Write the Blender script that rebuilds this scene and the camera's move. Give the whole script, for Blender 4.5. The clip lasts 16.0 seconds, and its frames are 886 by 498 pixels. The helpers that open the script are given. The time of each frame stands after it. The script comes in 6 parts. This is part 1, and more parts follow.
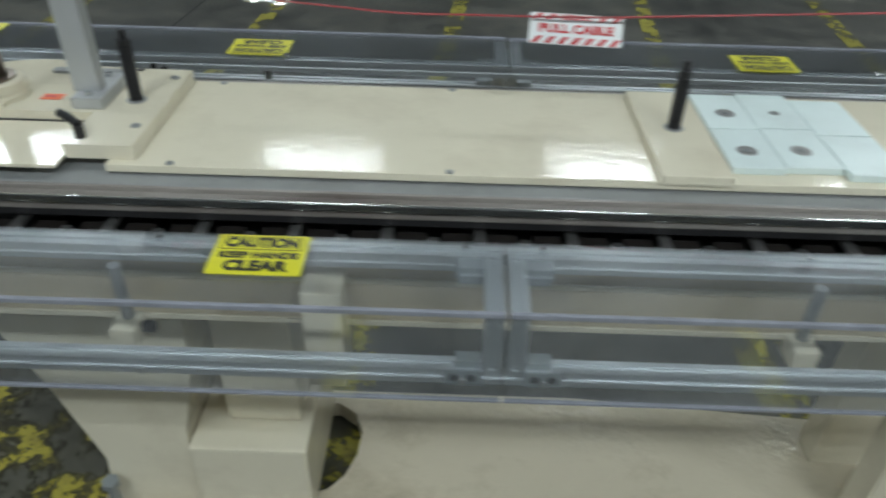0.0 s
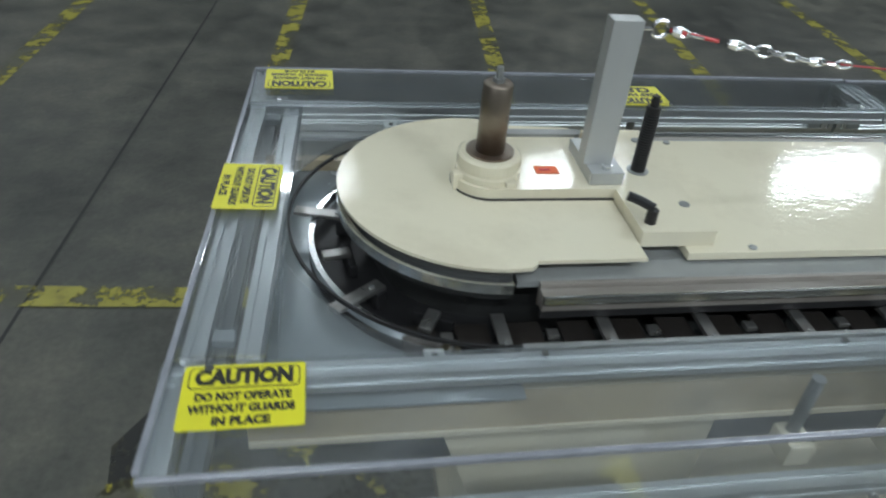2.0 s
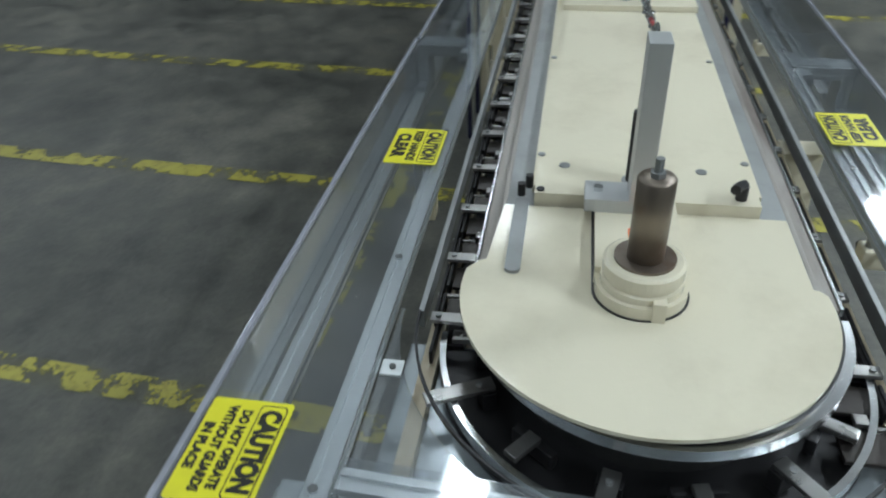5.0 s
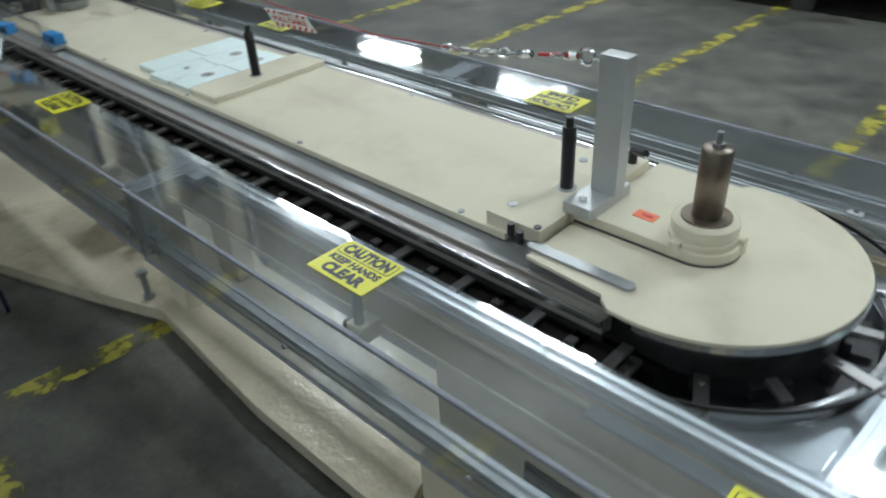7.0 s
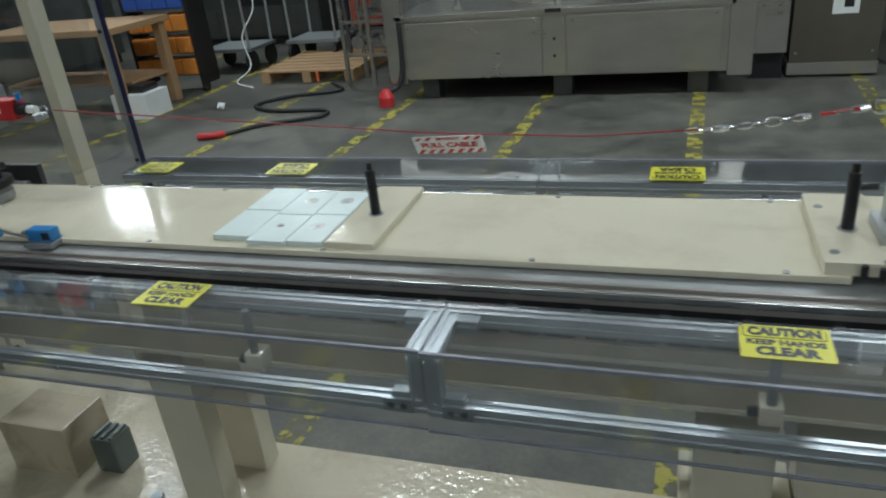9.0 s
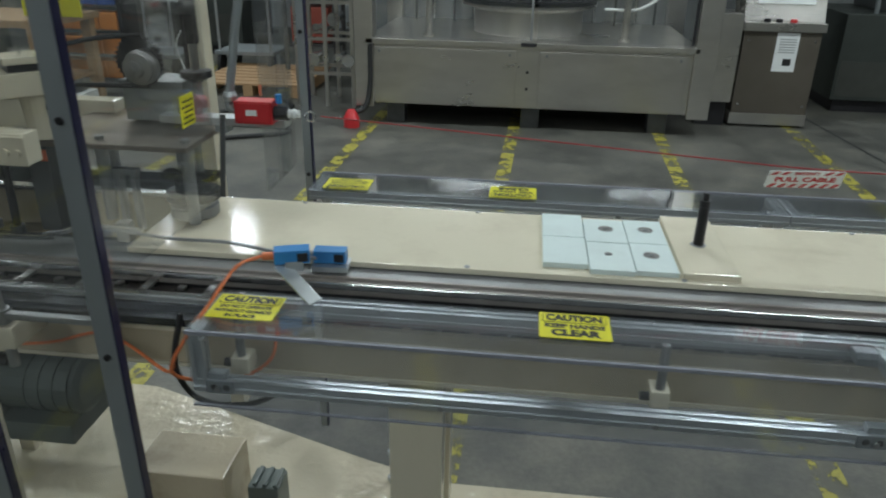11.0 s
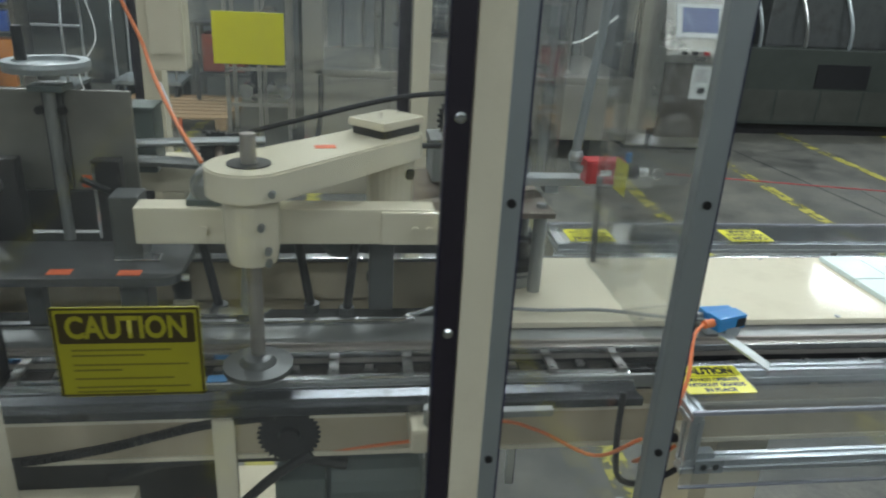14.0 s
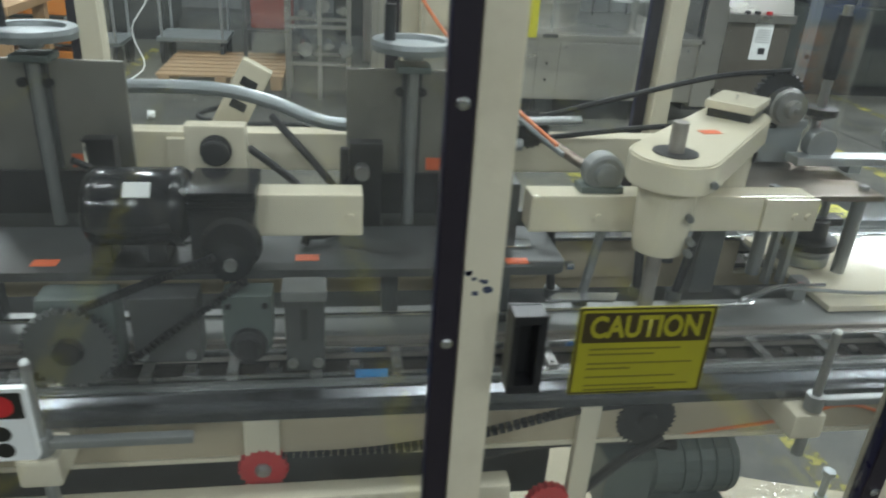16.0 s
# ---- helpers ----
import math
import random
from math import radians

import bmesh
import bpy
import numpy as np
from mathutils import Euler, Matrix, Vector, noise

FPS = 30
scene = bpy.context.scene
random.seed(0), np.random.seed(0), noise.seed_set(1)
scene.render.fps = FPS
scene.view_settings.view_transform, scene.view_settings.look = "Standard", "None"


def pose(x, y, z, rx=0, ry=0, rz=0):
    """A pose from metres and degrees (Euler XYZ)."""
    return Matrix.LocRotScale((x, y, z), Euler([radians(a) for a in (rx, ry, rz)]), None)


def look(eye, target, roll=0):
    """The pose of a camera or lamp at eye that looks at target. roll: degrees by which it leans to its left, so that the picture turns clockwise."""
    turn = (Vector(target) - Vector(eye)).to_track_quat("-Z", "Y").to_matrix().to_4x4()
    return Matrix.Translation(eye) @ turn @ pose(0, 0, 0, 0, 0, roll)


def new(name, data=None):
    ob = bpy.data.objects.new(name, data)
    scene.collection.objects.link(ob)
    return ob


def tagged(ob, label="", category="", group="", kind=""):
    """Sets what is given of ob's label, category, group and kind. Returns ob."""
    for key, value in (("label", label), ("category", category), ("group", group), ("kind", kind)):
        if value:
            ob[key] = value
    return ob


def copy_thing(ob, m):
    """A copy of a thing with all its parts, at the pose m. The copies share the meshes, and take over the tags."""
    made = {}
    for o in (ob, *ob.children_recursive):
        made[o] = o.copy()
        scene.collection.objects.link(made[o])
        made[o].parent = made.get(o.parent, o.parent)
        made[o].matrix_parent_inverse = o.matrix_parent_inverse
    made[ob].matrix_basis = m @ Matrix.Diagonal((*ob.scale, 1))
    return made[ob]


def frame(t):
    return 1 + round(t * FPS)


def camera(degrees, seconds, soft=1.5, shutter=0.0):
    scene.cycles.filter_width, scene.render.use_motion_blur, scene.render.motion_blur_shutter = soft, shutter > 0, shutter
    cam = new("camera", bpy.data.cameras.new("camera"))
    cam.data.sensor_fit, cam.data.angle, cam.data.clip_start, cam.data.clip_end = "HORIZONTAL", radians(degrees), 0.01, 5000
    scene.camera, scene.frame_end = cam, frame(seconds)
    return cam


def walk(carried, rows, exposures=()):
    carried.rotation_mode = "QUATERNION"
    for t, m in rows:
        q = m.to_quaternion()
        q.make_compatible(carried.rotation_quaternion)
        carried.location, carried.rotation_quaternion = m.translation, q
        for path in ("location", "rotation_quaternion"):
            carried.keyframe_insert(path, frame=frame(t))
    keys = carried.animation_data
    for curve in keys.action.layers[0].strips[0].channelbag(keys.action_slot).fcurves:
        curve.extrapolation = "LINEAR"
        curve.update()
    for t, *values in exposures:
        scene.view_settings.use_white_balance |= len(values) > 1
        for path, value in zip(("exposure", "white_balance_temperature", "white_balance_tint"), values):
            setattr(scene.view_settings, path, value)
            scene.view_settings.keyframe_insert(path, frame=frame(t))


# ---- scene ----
cam = camera(62.9, 16.0, soft=2.0, shutter=0.4)
PATH = [
    (0, (0.941, -1.13, 1.546), (0.928, 0.492, 0.376), 1.6),
    (0.5, (0.661, -1.051, 1.556), (0.533, 0.535, 0.345), 1.2),
    (1, (0.39, -1.022, 1.57), (0.269, 0.539, 0.326), 3.6),
    (1.5, (0.084, -1.004, 1.573), (0.229, 0.595, 0.381), 6.5),
    (2, (-0.099, -0.894, 1.54), (0.225, 0.7, 0.376), 5.6),
    (2.5, (-0.265, -0.727, 1.545), (0.317, 0.793, 0.382), 4.0),
    (3, (-0.446, -0.594, 1.554), (0.497, 0.735, 0.395), 3.5),
    (3.5, (-0.592, -0.417, 1.556), (0.681, 0.629, 0.421), 4.7),
    (4, (-0.604, -0.184, 1.538), (0.83, 0.62, 0.399), 2.6),
    (6.5, (-0.34, 0.644, 1.562), (1.128, -0.121, 0.44), -3.6),
    (7, (-0.213, 0.934, 1.583), (0.976, -0.247, 0.492), -3.3),
    (7.5, (-0.055, 1.192, 1.619), (0.855, -0.234, 0.552), -6.6),
    (8, (0.194, 1.29, 1.603), (0.975, -0.278, 0.639), -7.8),
    (10.5, (1.43, 1.501, 1.62), (1.769, -0.282, 0.779), -0.4),
    (11, (1.72, 1.535, 1.625), (1.922, -0.28, 0.811), 1.0),
    (11.5, (1.962, 1.543, 1.622), (2.067, -0.29, 0.831), 2.1),
    (12, (2.197, 1.45, 1.604), (2.319, -0.379, 0.803), 1.1),
    (12.5, (2.37, 1.373, 1.627), (2.408, -0.464, 0.837), 1.0),
    (13, (2.516, 1.376, 1.632), (2.484, -0.47, 0.861), 1.3),
    (13.5, (2.713, 1.427, 1.653), (2.518, -0.414, 0.897), 2.7),
    (14, (2.86, 1.443, 1.648), (2.596, -0.394, 0.902), 3.1),
    (14.5, (3.004, 1.385, 1.639), (2.74, -0.442, 0.87), 3.0),
    (15, (3.161, 1.32, 1.651), (2.892, -0.494, 0.853), 3.0),
    (15.5, (3.338, 1.316, 1.654), (3.082, -0.483, 0.819), 3.6),
    (16, (3.539, 1.318, 1.654), (3.237, -0.465, 0.8), 3.7),
]
walk(cam, [(t, look(eye, target, roll)) for t, eye, target, roll in PATH],
     exposures=[(0, -0.48, 6500, 10), (2, -0.4, 6400, 10), (3, -0.22, 6280, 10), (4, -0.22, 6250, 10), (6.5, -0.14, 6320, 10), (7.1, -0.3, 6350, 10), (8, -0.5, 6400, 10), (11, -0.42, 6500, 10), (12.5, -0.15, 6500, 10),
                (14, 0.15, 6540, 10), (15, 0.38, 6570, 10), (16, 0.52, 6600, 10)])


# ---------- helpers of this scene ----------
def material(name, colour, rough=0.5, metal=0.0, var=0.12, scale=8.0, bump=0.0, bump_scale=60.0, rough_var=0.1, dark=None, stain=0.0, stain_scale=3.0, coat=0.0, spec=0.5, stretch=None):
    """A painted, metal or plastic surface with fine and coarse variation."""
    m = bpy.data.materials.new(name)
    m.use_nodes = True
    n, l = m.node_tree.nodes, m.node_tree.links
    b = n["Principled BSDF"]
    mp = n.new("ShaderNodeMapping")
    geo = n.new("ShaderNodeNewGeometry")
    l.new(geo.outputs["Position"], mp.inputs["Vector"])
    if stretch:
        mp.inputs["Scale"].default_value = stretch
    n1 = n.new("ShaderNodeTexNoise")
    n1.inputs["Scale"].default_value, n1.inputs["Detail"].default_value = scale, 6
    n2 = n.new("ShaderNodeTexNoise")
    n2.inputs["Scale"].default_value, n2.inputs["Detail"].default_value = stain_scale, 8
    n2.inputs["Roughness"].default_value = 0.65
    for t in (n1, n2):
        l.new(mp.outputs["Vector"], t.inputs["Vector"])
    d = dark or tuple(c * 0.35 for c in colour)
    mix = n.new("ShaderNodeMix")
    mix.data_type = "RGBA"
    mix.inputs["A"].default_value = (*[c * (1 - var) for c in colour], 1)
    mix.inputs["B"].default_value = (*[min(1, c * (1 + var)) for c in colour], 1)
    l.new(n1.outputs["Fac"], mix.inputs["Factor"])
    out = mix.outputs["Result"]
    if stain > 0:
        ramp = n.new("ShaderNodeMapRange")
        ramp.inputs["From Min"].default_value, ramp.inputs["From Max"].default_value = 0.5, 0.72
        ramp.inputs["To Max"].default_value = stain
        l.new(n2.outputs["Fac"], ramp.inputs["Value"])
        mix2 = n.new("ShaderNodeMix")
        mix2.data_type = "RGBA"
        l.new(out, mix2.inputs["A"])
        mix2.inputs["B"].default_value = (*d, 1)
        l.new(ramp.outputs["Result"], mix2.inputs["Factor"])
        out = mix2.outputs["Result"]
    l.new(out, b.inputs["Base Color"])
    rr = n.new("ShaderNodeMapRange")
    rr.inputs["To Min"].default_value, rr.inputs["To Max"].default_value = max(0.02, rough - rough_var), min(1, rough + rough_var)
    l.new(n2.outputs["Fac"], rr.inputs["Value"])
    l.new(rr.outputs["Result"], b.inputs["Roughness"])
    b.inputs["Metallic"].default_value = metal
    b.inputs["Specular IOR Level"].default_value = spec
    b.inputs["Coat Weight"].default_value = coat
    if bump > 0:
        n3 = n.new("ShaderNodeTexNoise")
        n3.inputs["Scale"].default_value, n3.inputs["Detail"].default_value = bump_scale, 3
        l.new(mp.outputs["Vector"], n3.inputs["Vector"])
        bp = n.new("ShaderNodeBump")
        bp.inputs["Strength"].default_value, bp.inputs["Distance"].default_value = bump, 0.01
        l.new(n3.outputs["Fac"], bp.inputs["Height"])
        l.new(bp.outputs["Normal"], b.inputs["Normal"])
    return m


def clear_plastic(name, tint, haze, rough=0.06, base_gloss=0.07, falloff=3.5):
    """Clear acrylic sheet: see-through, glossy, scuffed, with milky reflection mixed in as diffuse haze."""
    m = bpy.data.materials.new(name)
    m.use_nodes = True
    n, l = m.node_tree.nodes, m.node_tree.links
    n.remove(n["Principled BSDF"])
    clear, gloss, diff = n.new("ShaderNodeBsdfTransparent"), n.new("ShaderNodeBsdfGlossy"), n.new("ShaderNodeBsdfDiffuse")
    clear.inputs["Color"].default_value = (*tint, 1)
    gloss.inputs["Roughness"].default_value = rough
    diff.inputs["Color"].default_value = (0.62, 0.66, 0.70, 1)
    face = n.new("ShaderNodeLayerWeight")
    power = n.new("ShaderNodeMath")
    power.operation = "POWER"
    power.inputs[1].default_value = falloff
    l.new(face.outputs["Facing"], power.inputs[0])
    fres = n.new("ShaderNodeMapRange")
    fres.inputs["To Min"].default_value, fres.inputs["To Max"].default_value = base_gloss, 0.95
    l.new(power.outputs["Value"], fres.inputs["Value"])
    noise_tex = n.new("ShaderNodeTexNoise")
    geo = n.new("ShaderNodeNewGeometry")
    l.new(geo.outputs["Position"], noise_tex.inputs["Vector"])
    noise_tex.inputs["Scale"].default_value, noise_tex.inputs["Detail"].default_value = 9.0, 8
    rng = n.new("ShaderNodeMapRange")
    rng.inputs["From Min"].default_value, rng.inputs["From Max"].default_value = 0.35, 0.75
    rng.inputs["To Min"].default_value, rng.inputs["To Max"].default_value = haze * 0.5, haze * 1.7
    l.new(noise_tex.outputs["Fac"], rng.inputs["Value"])
    bump = n.new("ShaderNodeBump")
    bump.inputs["Strength"].default_value, bump.inputs["Distance"].default_value = 0.12, 0.01
    wave = n.new("ShaderNodeTexNoise")
    wave.inputs["Scale"].default_value = 5.0
    l.new(geo.outputs["Position"], wave.inputs["Vector"])
    l.new(wave.outputs["Fac"], bump.inputs["Height"])
    l.new(bump.outputs["Normal"], gloss.inputs["Normal"])
    a, b2 = n.new("ShaderNodeMixShader"), n.new("ShaderNodeMixShader")
    l.new(rng.outputs["Result"], a.inputs["Fac"])
    l.new(clear.outputs["BSDF"], a.inputs[1])
    l.new(diff.outputs["BSDF"], a.inputs[2])
    l.new(fres.outputs["Result"], b2.inputs["Fac"])
    l.new(a.outputs["Shader"], b2.inputs[1])
    l.new(gloss.outputs["BSDF"], b2.inputs[2])
    l.new(b2.outputs["Shader"], n["Material Output"].inputs["Surface"])
    return m


def glow(name, colour, strength):
    m = bpy.data.materials.new(name)
    m.use_nodes = True
    b = m.node_tree.nodes["Principled BSDF"]
    b.inputs["Base Color"].default_value = (*colour, 1)
    b.inputs["Emission Color"].default_value = (*colour, 1)
    b.inputs["Emission Strength"].default_value = strength
    return m


def part(name, bm, mat, parent=None, label="", smooth=False):
    """Links a bmesh as one mesh object under a thing or a part."""
    me = bpy.data.meshes.new(name)
    if smooth:
        for f in bm.faces:
            f.smooth = True
    bm.normal_update()
    bm.to_mesh(me)
    bm.free()
    me.materials.append(mat)
    ob = new(name, me)
    if parent is not None:
        ob.parent = parent
        ob.matrix_parent_inverse = parent.matrix_basis.inverted()
    if label:
        ob["label"] = label
    return ob


def thing(name, x, y, z, label, category, group="", kind=""):
    ob = new(name)
    ob.empty_display_size = 0.05
    ob.matrix_basis = Matrix.Translation((x, y, z))
    return tagged(ob, label, category, group, kind)


def solo(name, bm, mat, label, category, group="", kind="", smooth=False):
    return tagged(part(name, bm, mat, None, "", smooth), label, category, group, kind)


def B():
    return bmesh.new()


def box(bm, x0, x1, y0, y1, z0, z1, bevel=0.0, m=None):
    r = bmesh.ops.create_cube(bm, size=1.0)
    mat = Matrix.Translation(((x0 + x1) / 2, (y0 + y1) / 2, (z0 + z1) / 2)) @ Matrix.Diagonal((abs(x1 - x0), abs(y1 - y0), abs(z1 - z0), 1))
    bmesh.ops.transform(bm, matrix=(m @ mat) if m else mat, verts=r["verts"])
    if bevel > 0:
        es = {e for v in r["verts"] for e in v.link_edges}
        bmesh.ops.bevel(bm, geom=list(es), offset=bevel, segments=2, affect="EDGES", profile=0.7)
    return bm


def frame_of(p0, p1, up=(0, 0, 1)):
    p0, p1 = Vector(p0), Vector(p1)
    d = (p1 - p0).normalized()
    u = Vector(up)
    if abs(d.dot(u)) > 0.98:
        u = Vector((0, 1, 0))
    s = d.cross(u).normalized()
    return p0, p1, s, s.cross(d).normalized()


def loft(bm, rings, close=True):
    """Skins rings of points, and caps both ends."""
    vs = [[bm.verts.new(p) for p in r] for r in rings]
    for a, b in zip(vs, vs[1:]):
        k = len(a)
        for i in range(k):
            bm.faces.new((a[i], a[(i + 1) % k], b[(i + 1) % k], b[i]))
    if close:
        bm.faces.new(list(reversed(vs[0])))
        bm.faces.new(vs[-1])
    return bm


def cyl(bm, p0, p1, r0, r1=None, seg=20):
    p0, p1, s, u = frame_of(p0, p1)
    r1 = r0 if r1 is None else r1
    ring = lambda p, r: [p + (s * math.cos(a) + u * math.sin(a)) * r for a in (2 * math.pi * i / seg for i in range(seg))]
    return loft(bm, [ring(p0, r0), ring(p1, r1)])


def turned(bm, p0, axis, profile, seg=28):
    """A turned body: profile of (distance along the axis, radius)."""
    p0 = Vector(p0)
    q, _, s, u = frame_of(p0, p0 + Vector(axis))
    d = Vector(axis).normalized()
    return loft(bm, [[p0 + d * h + (s * math.cos(a) + u * math.sin(a)) * max(r, 1e-4) for a in (2 * math.pi * i / seg for i in range(seg))] for h, r in profile])


def smooth_line(points, steps=6):
    """A Catmull-Rom line through points."""
    P = [Vector(p) for p in points]
    P = [P[0] * 2 - P[1]] + P + [P[-1] * 2 - P[-2]]
    out = []
    for i in range(1, len(P) - 2):
        for k in range(steps):
            t = k / steps
            a, b, c, d = P[i - 1], P[i], P[i + 1], P[i + 2]
            out.append(0.5 * (2 * b + (c - a) * t + (2 * a - 5 * b + 4 * c - d) * t * t + (3 * b - a - 3 * c + d) * t ** 3))
    return out + [P[-2]]


def tube(bm, points, r, seg=8, steps=6):
    """A round cable, hose or pipe along a smooth line."""
    L = smooth_line(points, steps) if steps > 1 else [Vector(p) for p in points]
    rings = []
    s = None
    for i, p in enumerate(L):
        d = (L[min(i + 1, len(L) - 1)] - L[max(i - 1, 0)]).normalized()
        if s is None:
            s = d.cross(Vector((0, 0, 1)))
            if s.length < 0.05:
                s = d.cross(Vector((0, 1, 0)))
        s = (s - d * s.dot(d)).normalized()
        u = d.cross(s)
        rings.append([p + (s * math.cos(a) + u * math.sin(a)) * r for a in (2 * math.pi * k / seg for k in range(seg))])
    return loft(bm, rings)


def prism(bm, outline, z0, z1, m=None):
    """An outline in x and y, raised from z0 to z1."""
    f = lambda z: [(m @ Vector((x, y, z))) if m else Vector((x, y, z)) for x, y in outline]
    return loft(bm, [f(z0), f(z1)])


SLOT = [(-.5, -.5), (-.16, -.5), (-.16, -.34), (.16, -.34), (.16, -.5), (.5, -.5), (.5, -.16), (.34, -.16), (.34, .16), (.5, .16), (.5, .5), (.16, .5), (.16, .34),
        (-.16, .34), (-.16, .5), (-.5, .5), (-.5, .16), (-.34, .16), (-.34, -.16), (-.5, -.16)]


def tslot(bm, p0, p1, w, h=None):
    """A slotted aluminium extrusion from p0 to p1."""
    p0, p1, s, u = frame_of(p0, p1)
    h = h or w
    return loft(bm, [[p + s * (a * w) + u * (b * h) for a, b in SLOT] for p in (p0, p1)])


def arc(cx, cy, r, a0, a1, n):
    return [(cx + r * math.cos(radians(a0 + (a1 - a0) * i / n)), cy + r * math.sin(radians(a0 + (a1 - a0) * i / n))) for i in range(n + 1)]


def rounded(x0, x1, y0, y1, r, n=5):
    return arc(x1 - r, y1 - r, r, 0, 90, n) + arc(x0 + r, y1 - r, r, 90, 180, n) + arc(x0 + r, y0 + r, r, 180, 270, n) + arc(x1 - r, y0 + r, r, 270, 360, n)


def lettering(name, text, size, mat, parent, m, width=None, label="", bold=0.0):
    """Writing in the built-in font, its middle at m, facing m's z."""
    cu = bpy.data.curves.new(name, "FONT")
    cu.body, cu.size, cu.align_x, cu.align_y, cu.offset = text, size, "CENTER", "CENTER", bold
    cu.resolution_u = 3
    tmp = bpy.data.objects.new("tmp", cu)
    me = bpy.data.meshes.new_from_object(tmp)
    bpy.data.objects.remove(tmp)
    xs = [v.co.x for v in me.vertices]
    k = width / (max(xs) - min(xs)) if width else 1.0
    me.transform(m @ Matrix.Diagonal((k, 1, 1, 1)))
    me.materials.append(mat)
    ob = new(name, me)
    ob.parent = parent
    ob.matrix_parent_inverse = parent.matrix_basis.inverted()
    if label:
        ob["label"] = label
    return ob


# ---------- light ----------
world = bpy.data.worlds.new("hall")
scene.world = world
world.use_nodes = True
world.node_tree.nodes["Background"].inputs["Color"].default_value = (0.55, 0.6, 0.62, 1)
world.node_tree.nodes["Background"].inputs["Strength"].default_value = 0.05

TUBE = glow("lamp_tube", (0.90, 1.0, 1.02), 26.0)
LAMPS = [(-3.4, 5.6, 66), (-0.4, 5.6, 36), (2.6, 5.6, 44), (5.6, 5.6, 72), (-3.4, 0.6, 10), (-0.4, 0.6, 10), (2.6, 0.6, 12), (5.6, 0.6, 14),
         (-3.4, -3.0, 74), (-0.4, -3.0, 88), (2.6, -3.0, 90), (5.6, -3.0, 84), (-4.4, -7.2, 60), (5.9, -7.2, 76), (9.0, -7.2, 60)]

# ---------- materials ----------
CREAM = material("cream_enamel", (0.72, 0.665, 0.52), 0.075, 0, 0.05, 3, 0.05, 60, 0.035, dark=(0.34, 0.27, 0.18), stain=0.22, stain_scale=5, spec=0.22)
CREAM_FLOORED = material("cream_base_enamel", (0.60, 0.54, 0.41), 0.13, 0, 0.09, 4, 0.34, 34, 0.06, dark=(0.2, 0.15, 0.09), stain=0.5, stain_scale=4, spec=0.6)
ALU = material("anodised_aluminium", (0.60, 0.63, 0.64), 0.36, 0.85, 0.08, 12, 0.02, 200, 0.1, stretch=(0.3, 3, 3))
ALU_DARK = material("dull_aluminium", (0.34, 0.37, 0.38), 0.45, 0.6, 0.1, 10)
STEEL = material("mill_steel", (0.42, 0.42, 0.41), 0.34, 0.9, 0.15, 14, 0.03, 120, 0.14, dark=(0.16, 0.11, 0.08), stain=0.5, stain_scale=7)
STEEL_GREY = material("grey_steel_plate", (0.30, 0.31, 0.31), 0.4, 0.55, 0.12, 10, 0.02, 90, 0.1, dark=(0.12, 0.11, 0.10), stain=0.4, stain_scale=6)
BRIGHT = material("bright_steel", (0.68, 0.69, 0.70), 0.2, 1.0, 0.08, 20, 0, 60, 0.1)
RUST_STEEL = material("browned_steel", (0.24, 0.20, 0.165), 0.38, 0.8, 0.2, 18, 0.05, 90, 0.12, dark=(0.16, 0.08, 0.04), stain=0.7, stain_scale=14)
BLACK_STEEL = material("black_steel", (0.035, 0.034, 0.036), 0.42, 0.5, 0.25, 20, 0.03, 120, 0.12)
BLACK = material("black_plastic", (0.018, 0.018, 0.02), 0.35, 0, 0.2, 20)
DARK_GREY = material("dark_machine_grey", (0.10, 0.105, 0.105), 0.42, 0.4, 0.2, 9, 0.04, 70, 0.12, dark=(0.05, 0.04, 0.035), stain=0.5, stain_scale=6)
GREEN_GREY = material("green_grey_paint", (0.115, 0.14, 0.13), 0.4, 0.1, 0.15, 9, 0.04, 60)
YELLOW = material("sign_yellow", (0.72, 0.68, 0.03), 0.35, 0, 0.06, 6, 0, 60, 0.08, dark=(0.4, 0.36, 0.05), stain=0.15, stain_scale=20)
# Sign yellow at half strength: shade of the clear door painted into the colour.
YELLOW_SHADED = material("shaded_sign_yellow", (0.36, 0.33, 0.02), 0.4, 0, 0.06, 6, dark=(0.3, 0.26, 0.04), stain=0.2, stain_scale=20)
INK = material("sign_black", (0.02, 0.02, 0.018), 0.4, 0, 0.1)
RED = material("red_plastic", (0.55, 0.03, 0.035), 0.35, 0, 0.08)
ORANGE = material("orange_label", (0.80, 0.16, 0.06), 0.5, 0, 0.06)
ORANGE_CABLE = material("orange_cable", (0.80, 0.22, 0.08), 0.45, 0, 0.06)
BLUE = material("blue_plastic", (0.03, 0.23, 0.55), 0.35, 0, 0.08)
WHITE = material("white_plastic", (0.78, 0.80, 0.79), 0.4, 0, 0.04, 6, dark=(0.35, 0.3, 0.25), stain=0.12, stain_scale=9)
HDPE = material("milky_plastic_block", (0.70, 0.80, 0.78), 0.35, 0, 0.06, 12, 0.03, 40, dark=(0.4, 0.42, 0.4), stain=0.15, stain_scale=9)
STAINLESS = material("brushed_stainless", (0.60, 0.58, 0.54), 0.30, 0.95, 0.14, 5, 0.03, 30, 0.1, dark=(0.34, 0.32, 0.28), stain=0.35, stain_scale=1.6, stretch=(0.6, 1, 1.6))
WOOD = material("raw_wood", (0.40, 0.25, 0.13), 0.65, 0, 0.25, 6, 0.1, 30, stretch=(1, 8, 8))
